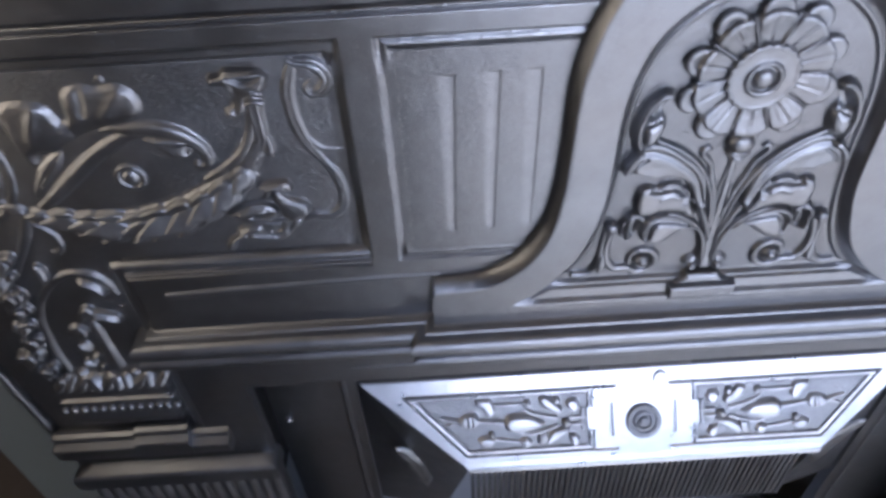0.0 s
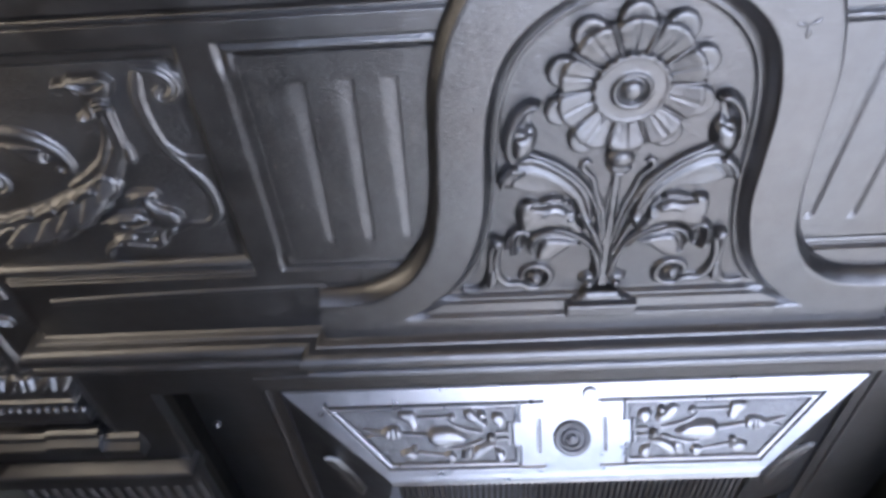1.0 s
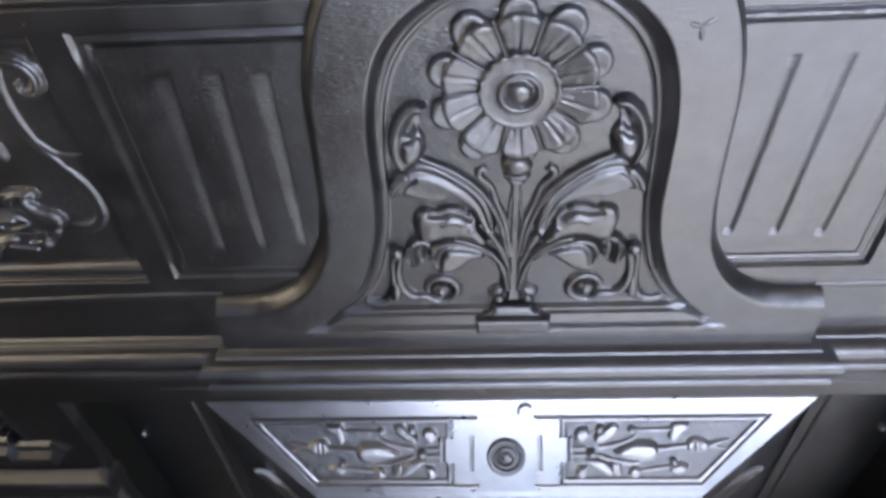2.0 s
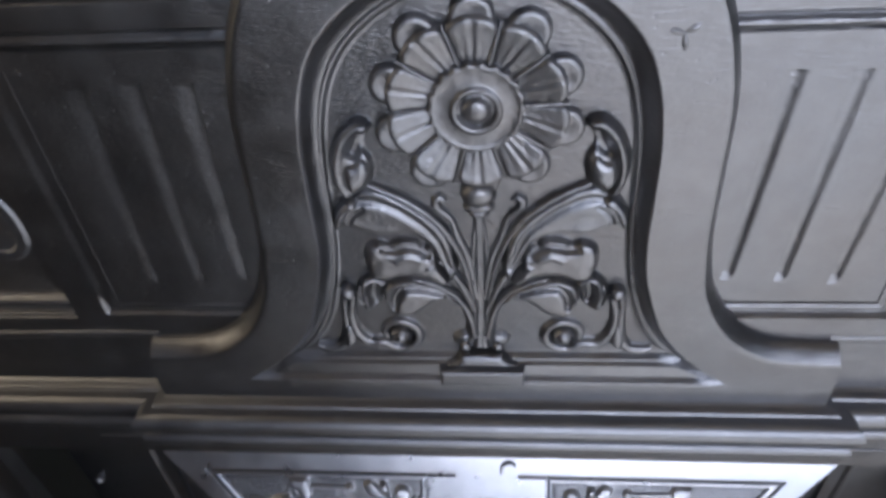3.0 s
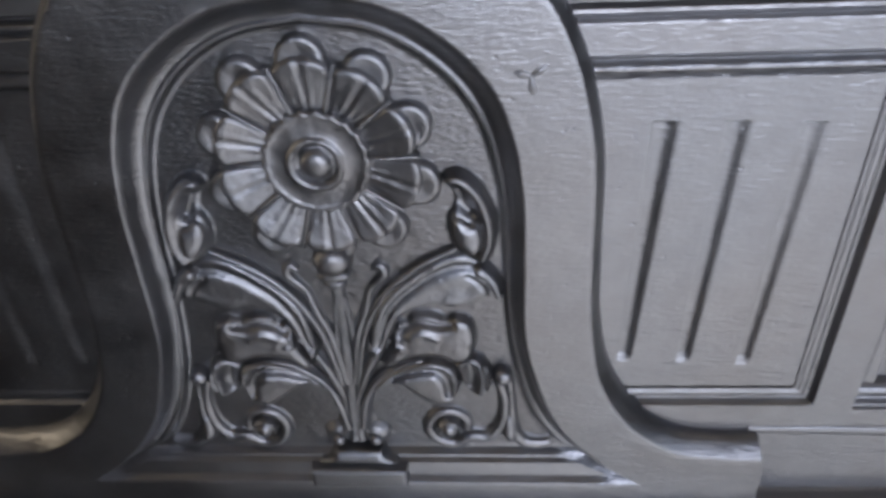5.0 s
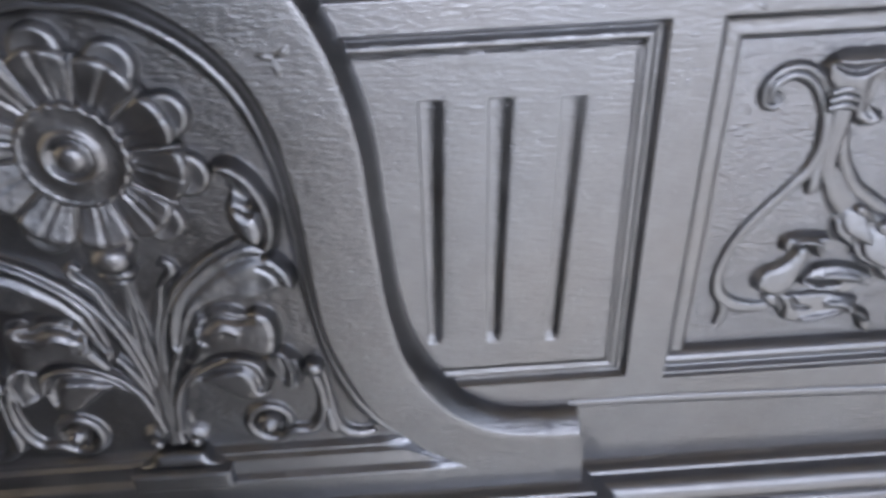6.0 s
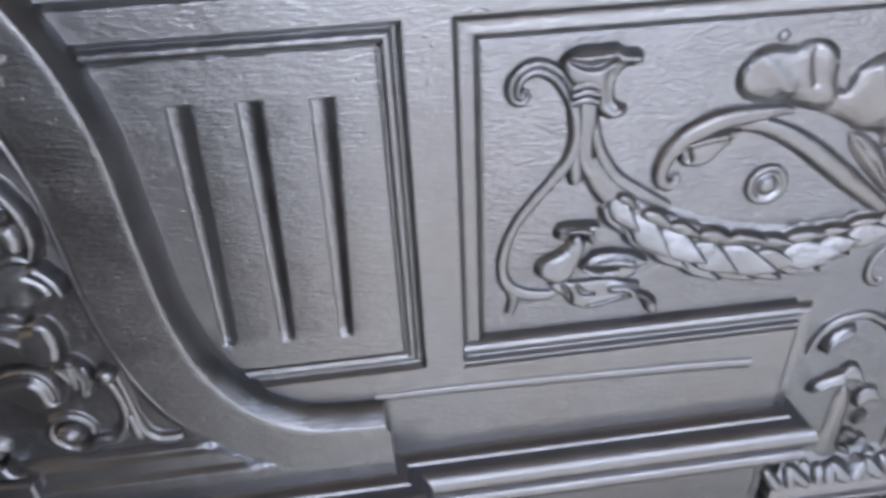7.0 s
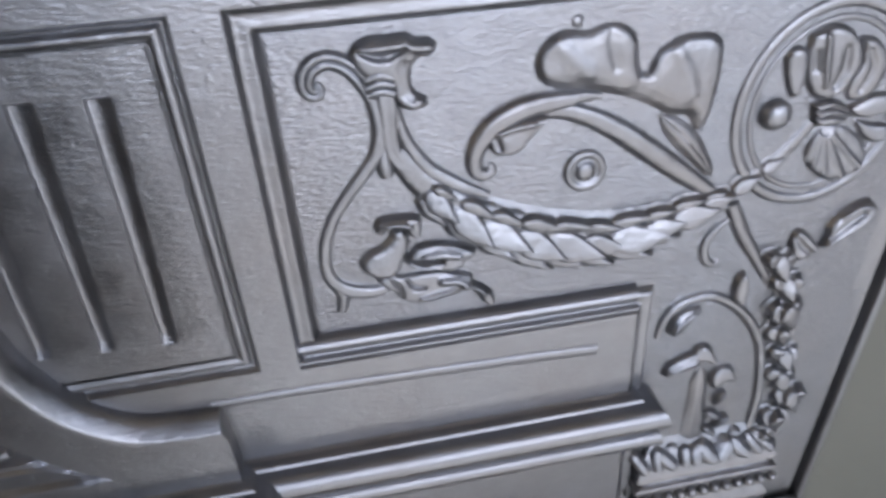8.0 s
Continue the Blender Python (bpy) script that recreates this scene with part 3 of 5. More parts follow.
for s in (1, -1):
    bm = strand([(0.003, 0.800, 0.0020), (0.005, 0.822, 0.0019), (0.010, 0.846, 0.0020), (0.020, 0.866, 0.0020), (0.035, 0.880, 0.0019), (0.052, 0.889, 0.0016)], G, s, 2.4)
    part("branch", bm, iron_relief, spray)
    part("branch", strand([(0.002, 0.815, 0.0022), (0.006, 0.842, 0.0022), (0.011, 0.857, 0.0020), (0.014, 0.868, 0.0018), (0.0190, 0.8735, 0.0022), (0.0212, 0.8775, 0.0023), (0.0186, 0.8808, 0.0020), (0.0164, 0.8784, 0.0016)], G, s, 1.5), iron_relief, spray)
    # the upper leaf with its folded tip
    part("acanthus_leaf", carve([(0.0110, 0.8390), (0.0140, 0.8570), (0.0200, 0.8670), (0.0290, 0.8750), (0.0390, 0.8820), (0.0470, 0.8862), (0.0550, 0.8870), (0.0610, 0.8835), (0.0665, 0.8785), (0.0705, 0.8720), (0.0690, 0.8655), (0.0630, 0.8640), (0.0570, 0.8618), (0.0490, 0.8595), (0.0410, 0.8600), (0.0340, 0.8580), (0.0270, 0.8540), (0.0225, 0.8460), (0.0180, 0.8360), (0.0145, 0.8280)], G, s, 0.0062, (0.0, -0.10),
         [([(0.0150, 0.8400, 0.0014), (0.0220, 0.8590, 0.0018), (0.0350, 0.8720, 0.0022), (0.0500, 0.8800, 0.0022), (0.0600, 0.8800, 0.0018)], -0.0020), ([(0.0185, 0.8420, 0.0034), (0.0280, 0.8580, 0.0050), (0.0420, 0.8660, 0.0060), (0.0560, 0.8690, 0.0056)], -0.0012), ([(0.0560, 0.8760, 0.0009), (0.0620, 0.8710, 0.0010), (0.0640, 0.8650, 0.0008)], -0.0014)], wall=0.0022), iron_relief, spray)
    part("leaf_tip", carve([(0.0575, 0.8815), (0.0620, 0.8830), (0.0665, 0.8795), (0.0705, 0.8735), (0.0710, 0.8670), (0.0680, 0.8650), (0.0655, 0.8690), (0.0625, 0.8745), (0.0585, 0.8770)], G, s, 0.0084, (-0.10, -0.16), wall=0.0014), iron_relief, spray)
    # the middle leaf, hollow under its upper edge
    part("acanthus_leaf", carve([(0.0150, 0.8280), (0.0200, 0.8370), (0.0218, 0.8420), (0.0225, 0.8475), (0.0250, 0.8512), (0.0285, 0.8512), (0.0310, 0.8552), (0.0380, 0.8562), (0.0430, 0.8548), (0.0460, 0.8528), (0.0510, 0.8548), (0.0570, 0.8522), (0.0592, 0.8450), (0.0588, 0.8370), (0.0560, 0.8305), (0.0480, 0.8290), (0.0410, 0.8318), (0.0300, 0.8310), (0.0200, 0.8255)], G, s, 0.0060, (0.04, -0.06),
         [([(0.0262, 0.8462, 0.0018), (0.0300, 0.8492, 0.0017), (0.0360, 0.8512, 0.0018), (0.0430, 0.8498, 0.0017), (0.0490, 0.8500, 0.0012)], -0.0036), ([(0.0232, 0.8440, 0.0009), (0.0236, 0.8400, 0.0010), (0.0262, 0.8388, 0.0008)], 0.0014), ([(0.0300, 0.8440, 0.0010), (0.0360, 0.8462, 0.0012), (0.0420, 0.8440, 0.0010)], 0.0008)], wall=0.0022), iron_relief, spray)
    part("branch", strand([(0.0035, 0.7880, 0.0022), (0.0062, 0.8040, 0.0024), (0.0110, 0.8150, 0.0015), (0.0190, 0.8232, 0.0014), (0.0300, 0.8290, 0.0013), (0.0420, 0.8296, 0.0010)], flat(-0.0036), s, 1.9), iron_relief, spray)
    part("branch", strand([(0.0036, 0.8080, 0.0020), (0.0090, 0.8240, 0.0022), (0.0150, 0.8350, 0.0014), (0.0210, 0.8420, 0.0010)], flat(-0.0030), s, 1.8), iron_relief, spray)
    # the lower leaf, with a rolled end beside it
    part("acanthus_leaf", carve([(0.0065, 0.8090), (0.0110, 0.8150), (0.0170, 0.8225), (0.0250, 0.8280), (0.0360, 0.8318), (0.0450, 0.8305), (0.0515, 0.8255), (0.0520, 0.8160), (0.0500, 0.8090), (0.0470, 0.8048), (0.0415, 0.8032), (0.0355, 0.8052), (0.0300, 0.8092), (0.0235, 0.8142), (0.0175, 0.8152), (0.0110, 0.8105)], G, s, 0.0062, (0.04, -0.07),
         [([(0.0110, 0.8130, 0.0013), (0.0180, 0.8215, 0.0016), (0.0270, 0.8262, 0.0014), (0.0380, 0.8290, 0.0014), (0.0470, 0.8260, 0.0014), (0.0500, 0.8180, 0.0012)], 0.0018), ([(0.0200, 0.8195, 0.0012), (0.0300, 0.8232, 0.0020), (0.0400, 0.8242, 0.0022), (0.0452, 0.8190, 0.0020), (0.0462, 0.8110, 0.0014)], -0.0030)], wall=0.0020), iron_relief, spray)
    part("bud", carve([(0.0480, 0.8290), (0.0540, 0.8320), (0.0590, 0.8326), (0.0640, 0.8280), (0.0668, 0.8195), (0.0650, 0.8122), (0.0600, 0.8092), (0.0545, 0.8120), (0.0515, 0.8210)], G, s, 0.0066, (0.10, 0.0),
         [([(0.0560, 0.8260, 0.0026), (0.0572, 0.8200, 0.0034), (0.0565, 0.8140, 0.0026)], -0.0050), ([(0.0628, 0.8270, 0.0007), (0.0640, 0.8200, 0.0008), (0.0628, 0.8135, 0.0007)], -0.0020), ([(0.0606, 0.8295, 0.0008), (0.0614, 0.8210, 0.0010), (0.0604, 0.8120, 0.0008)], 0.0014)], wall=0.0014), iron_relief, spray)
    # the curl that stands over the upper leaf
    part("curled_leaf", carve([(0.0468, 0.9195), (0.0480, 0.9232), (0.0540, 0.9244), (0.0612, 0.9190), (0.0664, 0.9092), (0.0688, 0.9000), (0.0675, 0.8890), (0.0645, 0.8828), (0.0590, 0.8832), (0.0520, 0.8880), (0.0488, 0.8950), (0.0486, 0.9030), (0.0512, 0.9080), (0.0520, 0.9110), (0.0505, 0.9160)], G, s, 0.0044, (0.0, 0.0),
         [([(0.0485, 0.9212, 0.0020), (0.0540, 0.9208, 0.0024), (0.0605, 0.9140, 0.0028), (0.0642, 0.9040, 0.0030), (0.0648, 0.8930, 0.0028), (0.0620, 0.8850, 0.0024)], 0.0030), ([(0.0528, 0.9150, 0.0022), (0.0545, 0.9100, 0.0028), (0.0570, 0.9065, 0.0022)], -0.0044)], wall=0.0015), iron_relief, spray)
    part("curl_bulb", carve([(0.0535, 0.9062), (0.0498, 0.9042), (0.0488, 0.8975), (0.0518, 0.8900), (0.0575, 0.8862), (0.0622, 0.8890), (0.0632, 0.8960), (0.0612, 0.9022), (0.0575, 0.9032)], G, s, 0.0082, (0.10, -0.10), wall=0.0024), iron_relief, spray)
    # scroll and tendril at the foot
    part("tendril_knob", lathe(0.0712, 0.8205, [(0.0046, 0), (0.0044, 0.0044), (0.0030, 0.0066), (0.0012, 0.0072)], G, s, 20), iron_relief, spray)
    part("scroll", spiral(0.0460, 0.7866, 0.0120, 0.0086, 0.95, radians(-35), 0.0034, G, s, [(0.0690, 0.8165, 0.0020), (0.0714, 0.8080, 0.0024), (0.0724, 0.7980, 0.0028), (0.0705, 0.7875, 0.0032), (0.0645, 0.7800, 0.0034)], 1.35, -1), iron_relief, spray)
    part("scroll_eye", lathe(0.0455, 0.7870, [(0.0064, 0), (0.0062, 0.0044), (0.0052, 0.0058), (0.0042, 0.0044), (0.0035, 0.0046), (0.0030, 0.0066), (0.0012, 0.0074)], G, s, 24), iron_relief, spray)
    part("tendril", strand([(0.0735, 0.8200, 0.0024), (0.0752, 0.8080, 0.0020), (0.0758, 0.7940, 0.0024), (0.0772, 0.7830, 0.0032), (0.0820, 0.7765, 0.0034), (0.0890, 0.7750, 0.0034), (0.0950, 0.7762, 0.0026)], G, s, 1.4, step=0.002), iron_relief, spray)
    part("tendril", carve([(0.0715, 0.7930), (0.0750, 0.7960), (0.0785, 0.7880), (0.0790, 0.7790), (0.0745, 0.7775), (0.0705, 0.7830)], G, s, 0.0052, (0.0, -0.1)), iron_relief, spray)
    part("root_knob", lathe(0.0092, 0.7800, [(0.0034, 0), (0.0032, 0.0048), (0.0022, 0.0064), (0.0010, 0.0070)], G, s, 20), iron_relief, spray)
    part("root_leaf", leaf([(0.004, 0.7860, 0.003), (0.0100, 0.7845, 0.0045), (0.0155, 0.7800, 0.0035)], G, s, 0.0050, 0, 0, 0.2), iron_relief, spray)

# mouldings under the frieze
P = [(-0.0080, 0.7415), (-0.0124, 0.7404), (-0.0138, 0.7395), (-0.0163, 0.7390), (-0.0184, 0.7384), (-0.0190, 0.7375), (-0.0195, 0.7368)] \
    + torus_points(-0.0225, 0.7287, 0.0083, 80, -60, 18) + [(-0.0262, 0.7208), (-0.0255, 0.7194)] + torus_points(-0.0232, 0.7135, 0.0056, 70, -60, 14) + [(-0.0222, 0.7080), (0.004, 0.7050)]
P = rounded(P, 0.0006)
part("cornice", run(P, -0.196, 0.196, -0.012), iron_mould, fire, "polished iron moulding in stepped beads")
for s in (1, -1):
    side = [(y + 0.012, z) for y, z in P]
    a, b = (0.150, 0.4100) if s > 0 else (-0.4100, -0.150)
    part("cornice", run(side, a, b, 0.0, s < 0, s > 0), iron_mould, fire, "polished iron moulding in stepped beads")
    ledge = rounded([(0.0090, 0.8096), (0.0066, 0.8094), (0.0040, 0.8084), (0.0020, 0.8068), (0.0011, 0.8050), (0.0014, 0.8034), (0.0030, 0.8016), (0.0038, 0.8002), (0.0030, 0.7992), (0.0008, 0.7988), (0.0000, 0.7980), (0.0002, 0.7970), (0.0030, 0.7962)], 0.0004)
    a, b = (0.2340, 0.4118) if s > 0 else (-0.4118, -0.2340)
    part("sill_bead", run(ledge, a, b, 0.009, False, False), iron_mould, fire, "rounded iron sill bead")
    part("ridge", strand([(0.190, 0.7822, 0.0022), (0.240, 0.7818, 0.0026), (0.340, 0.7785, 0.0031), (0.389, 0.7760, 0.0032)], flat(0.0), s, 0.62, 0.0), iron_mould, fire)
    part("ridge", strand([(0.195, 0.6790, 0.0010), (0.235, 0.6785, 0.0010), (0.268, 0.6780, 0.0008)], flat(0.0), s, 1.4), iron_mould, fire)

# relief of the side panels
R = flat(FIELD)


def plate(x, z, ang, length, w):
    """The outline of a pointed leaf with its root at (x, z)."""
    c, d = math.cos(ang), math.sin(ang)
    return [(x + c * length * u - d * w * v, z + d * length * u + c * w * v) for u, v in ((0.0, -0.55), (-0.06, 0.0), (0.0, 0.55), (0.25, 0.95), (0.50, 0.80), (0.76, 0.42), (0.97, 0.04), (1.0, -0.04), (0.80, -0.42), (0.52, -0.85), (0.26, -1.0))]


def swag(s):
    top = part("swag", strand([(0.294, 0.899, 0.0045), (0.303, 0.885, 0.0058), (0.316, 0.872, 0.0075), (0.335, 0.858, 0.0105), (0.360, 0.846, 0.0125), (0.390, 0.840, 0.0125), (0.418, 0.844, 0.0092), (0.442, 0.850, 0.0056), (0.4575, 0.8560, 0.0040), (0.4707, 0.8645, 0.0034), (0.4834, 0.8750, 0.0030), (0.4930, 0.8870, 0.0026)], R, s, 0.55, 0.06), iron_relief, fire, "iron leaf garland with scrolls in relief")
    path = glide([(0.306, 0.879), (0.322, 0.865), (0.342, 0.854), (0.366, 0.845), (0.392, 0.842), (0.420, 0.846), (0.440, 0.851), (0.4575, 0.857), (0.4707, 0.865), (0.4834, 0.875)], 12)
    tan = np.gradient(path, axis=0)
    rng = random.Random(3)
    for i, ((x, z), (tx, tz)) in enumerate(zip(path[:-1], tan)):
        a = math.atan2(tz, tx)
        fat = max(0.16, math.sin(math.pi * (i + 2.0) / 13.6)) ** 1.5 if i > 5 else math.sin(math.pi * (i + 2.2) / 11.5)
        n = (-math.sin(a), math.cos(a))
        for o, turn, length, w, lift, lean in ((0.0062, 0.16, 0.024, 0.0050, 0.0022, 0.28), (-0.0082, -0.20, 0.026, 0.0052, 0.0012, -0.20), (-0.0010, -0.10, 0.031, 0.0080, 0.0046, -0.30)):
            k = rng.uniform(0.9, 1.1)
            part("garland_leaf", carve(plate(x + n[0] * o * fat, z + n[1] * o * fat, a + turn * fat + rng.uniform(-0.08, 0.08), length * k * (0.4 + 0.6 * fat), w * k * (0.45 + 0.55 * fat)), flat(FIELD - lift * fat), s, 0.0048 * (0.6 + 0.4 * fat), (rng.uniform(-0.02, 0.16), lean * rng.uniform(0.35, 1.15)), wall=0.0011, step=0.0007), iron_relief, top)
    # the head of the bound stalks, with a long curl beside it
    if s > 0:
        part("scroll", strand([(0.2866, 0.9240, 0.0030), (0.2842, 0.9300, 0.0034), (0.2800, 0.9365, 0.0036), (0.2738, 0.9408, 0.0036), (0.2680, 0.9412, 0.0036), (0.2628, 0.9382, 0.0036), (0.2608, 0.9335, 0.0034), (0.2618, 0.9294, 0.0030), (0.2648, 0.9282, 0.0024), (0.2664, 0.9306, 0.0020), (0.2646, 0.9322, 0.0014)], R, s, 0.9, 0.45, step=0.0015), iron_relief, top)
        part("stalk", strand([(0.2868, 0.9240, 0.0030), (0.2886, 0.9110, 0.0034), (0.2858, 0.9000, 0.0032), (0.2790, 0.8912, 0.0028), (0.2705, 0.8812, 0.0026), (0.2637, 0.8722, 0.0025), (0.2585, 0.8610, 0.0025), (0.2562, 0.8490, 0.0026), (0.2581, 0.8390, 0.0030), (0.2645, 0.8326, 0.0036), (0.2727, 0.8300, 0.0034), (0.2800, 0.8296, 0.0028), (0.2850, 0.8310, 0.0016)], R, s, 0.9, 0.12), iron_relief, top)
        part("stalk", strand([(0.2588, 0.8375, 0.0024), (0.2618, 0.8306, 0.0027), (0.2612, 0.8250, 0.0026), (0.2598, 0.8208, 0.0022)], R, s, 1.0), iron_relief, top)
    else:
        part("scroll", strand([(0.2674, 0.9516, 0.0022), (0.2619, 0.9496, 0.0032), (0.2533, 0.9480, 0.0040), (0.2478, 0.9434, 0.0042), (0.2464, 0.9370, 0.0038), (0.2511, 0.9304, 0.0034), (0.2568, 0.9299, 0.0028), (0.2587, 0.9335, 0.0022), (0.2551, 0.9374, 0.0016)], R, s, 0.8, 0.30, step=0.0015), iron_relief, top)
        part("stalk", strand([(0.2655, 0.9480, 0.0018), (0.2669, 0.9432, 0.0032), (0.2700, 0.9329, 0.0038), (0.2705, 0.9204, 0.0038), (0.2689, 0.9072, 0.0036), (0.2651, 0.8950, 0.0032), (0.2590, 0.8840, 0.0026), (0.2560, 0.8796, 0.0014)], R, s, 0.55, 0.20), iron_relief, top)
        part("tip_leaf", strand([(0.2680, 0.9071, 0.0012), (0.2649, 0.8993, 0.0022), (0.2578, 0.8915, 0.0022), (0.2500, 0.8900, 0.0018), (0.2435, 0.8904, 0.0007)], R, s, 0.6), iron_relief, top)
        part("stalk", strand([(0.2595, 0.8840, 0.0014), (0.2570, 0.8805, 0.0026), (0.2515, 0.8710, 0.0034), (0.2486, 0.8588, 0.0034), (0.2504, 0.8448, 0.0034), (0.2590, 0.8372, 0.0034), (0.2710, 0.8380, 0.0028), (0.2800, 0.8330, 0.0018)], R, s, 0.6, 0.15), iron_relief, top)
    part("stalk", strand([(0.2920, 0.9260, 0.0050), (0.2922, 0.9170, 0.0046), (0.2920, 0.9090, 0.0042), (0.2926, 0.9000, 0.0040), (0.2960, 0.8930, 0.0036)], R, s, 0.8, 0.25), iron_relief, top)
    part("stalk", strand([(0.2950, 0.9200, 0.0024), (0.2968, 0.9100, 0.0026), (0.3005, 0.9000, 0.0030), (0.3070, 0.8900, 0.0034), (0.3154, 0.8830, 0.0036), (0.3250, 0.8770, 0.0032), (0.3344, 0.8720, 0.0020)], R, s, 0.8), iron_relief, top)
    part("stalk", strand([(0.2895, 0.9030, 0.0024), (0.2884, 0.8975, 0.0030), (0.2888, 0.8920, 0.0034), (0.2896, 0.8885, 0.0026)], R, s, 1.0), iron_relief, top)
    for k in range(3):
        part("collar", strand([(0.2848, 0.9262 + 0.0032 * k, 0.0013), (0.2905, 0.9276 + 0.0032 * k, 0.0018), (0.2960, 0.9258 + 0.0032 * k, 0.0013)], flat(FIELD - 0.0030), s, 1.3), iron_relief, top)
    part("bell_flower", carve([(0.2791, 0.9431), (0.2819, 0.9468), (0.2876, 0.9490), (0.2955, 0.9489), (0.3024, 0.9490), (0.3063, 0.9466), (0.3117, 0.9460), (0.3144, 0.9428), (0.3119, 0.9394), (0.3073, 0.9391), (0.3045, 0.9361), (0.3032, 0.9330), (0.3031, 0.9275), (0.3056, 0.9241), (0.3090, 0.9223), (0.3086, 0.9186), (0.3031, 0.9172), (0.2982, 0.9190), (0.2953, 0.9223), (0.2945, 0.9300), (0.2898, 0.9325), (0.2845, 0.9330), (0.2806, 0.9379)], R, s, 0.0050, (0.0, 0.04),
         [([(0.2840, 0.9436, 0.0009), (0.2898, 0.9412, 0.0013), (0.2956, 0.9412, 0.0013), (0.3013, 0.9438, 0.0009)], -0.0026), ([(0.2835, 0.9456, 0.0012), (0.2900, 0.9450, 0.0016), (0.2970, 0.9452, 0.0016), (0.3040, 0.9440, 0.0018), (0.3120, 0.9432, 0.0016)], 0.0016), ([(0.3000, 0.9380, 0.0020), (0.2996, 0.9300, 0.0022), (0.3020, 0.9225, 0.0022)], -0.0012), ([(0.3050, 0.9215, 0.0020), (0.3030, 0.9200, 0.0020), (0.3010, 0.9215, 0.0018)], 0.0012)], wall=0.0016), iron_relief, top)
    # the arching stalk with its sheath and curled end
    part("stalk", strand([(0.4480, 0.8560, 0.0030), (0.4306, 0.8690, 0.0044), (0.4132, 0.8825, 0.0050), (0.3967, 0.8950, 0.0048), (0.3817, 0.9040, 0.0042), (0.3691, 0.9085, 0.0036), (0.3585, 0.9095, 0.0030), (0.3500, 0.9085, 0.0018)], R, s, 0.75, 0.06), iron_relief, top)
    part("sheath", strand([(0.3860, 0.9130, 0.0014), (0.3790, 0.9142, 0.0024), (0.3720, 0.9136, 0.0036), (0.3620, 0.9132, 0.0044), (0.3520, 0.9120, 0.0050), (0.3420, 0.9085, 0.0052), (0.3345, 0.9030, 0.0048), (0.3298, 0.8965, 0.0042), (0.3280, 0.8900, 0.0036), (0.3292, 0.8848, 0.0032), (0.3330, 0.8828, 0.0028), (0.3362, 0.8850, 0.0022), (0.3348, 0.8880, 0.0016)], R, s, 1.0, 0.12, step=0.0018), iron_relief, top)
    part("scroll_leaf", carve([(0.3360, 0.9052), (0.3422, 0.9075), (0.3523, 0.9090), (0.3630, 0.9080), (0.3590, 0.9035), (0.3530, 0.8972), (0.3488, 0.8928), (0.3424, 0.8912), (0.3368, 0.8932), (0.3345, 0.8985)], R, s, 0.0050, (0.10, -0.14), [([(0.3380, 0.9030, 0.0012), (0.3450, 0.9048, 0.0016), (0.3540, 0.9062, 0.0014)], 0.0016), ([(0.3380, 0.9000, 0.0012), (0.3390, 0.8960, 0.0014)], -0.0016)]), iron_relief, top)
    edge = [(0.372, 0.9175), (0.360, 0.9215), (0.3555, 0.9300), (0.3590, 0.9390), (0.3670, 0.9432), (0.3780, 0.9420), (0.3850, 0.9440), (0.3940, 0.9428), (0.4000, 0.9370), (0.4022, 0.9250), (0.4060, 0.9215), (0.4100, 0.9300), (0.4180, 0.9350), (0.4290, 0.9362), (0.4385, 0.9330), (0.4410, 0.9230), (0.4400, 0.9060), (0.4370, 0.8930), (0.4320, 0.8920), (0.4280, 0.8990), (0.4180, 0.9010), (0.4060, 0.9080), (0.3900, 0.9140)]
    folds = [([(0.4032, 0.9235, 0.0022), (0.4028, 0.9180, 0.0028), (0.4010, 0.9120, 0.0030)], -0.0008), ([(0.3650, 0.9385, 0.0030), (0.3720, 0.9310, 0.0036), (0.3790, 0.9240, 0.0030)], 0.0011), ([(0.4180, 0.9300, 0.0030), (0.4230, 0.9210, 0.0034), (0.4270, 0.9100, 0.0030)], 0.0010),
             ([(0.3880, 0.9400, 0.0022), (0.3890, 0.9330, 0.0026), (0.3910, 0.9260, 0.0022)], -0.0010), ([(0.3700, 0.9185, 0.0050), (0.3880, 0.9150, 0.0056), (0.4060, 0.9095, 0.0056), (0.4180, 0.9020, 0.0050), (0.4290, 0.8980, 0.0046), (0.4340, 0.8930, 0.0040)], -0.0017)]
    part("broad_leaf", carve(edge, R, s, 0.0037, (0.0, -0.03), folds, wall=0.0034), iron_relief, top)
    part("leaf_rib", strand([(0.3980, 0.9350, 0.0014), (0.3965, 0.9270, 0.0020), (0.3985, 0.9200, 0.0016)], flat(FIELD - 0.0016), s, 0.7), iron_relief, top)
    part("nub", lathe(0.3735, 0.9462, [(0.0032, -0.001), (0.0026, 0.0006), (0.0012, 0.0010)], R, s, 12), iron_relief, top)
    part("broad_leaf", leaf([(0.445, 0.866, 0.002), (0.438, 0.876, 0.0042), (0.428, 0.888, 0.0058), (0.414, 0.901, 0.003)], R, s, 0.0030, 0, 0, 0.3), iron_relief, top)
    part("boss", lathe(0.3800, 0.8785, [(0.0104, 0), (0.0100, 0.0018), (0.0085, 0.0026), (0.0070, 0.0020), (0.0060, 0.0010), (0.0050, 0.0011), (0.0042, 0.0026), (0.0020, 0.0032)], R, s, 32), iron_relief, top)
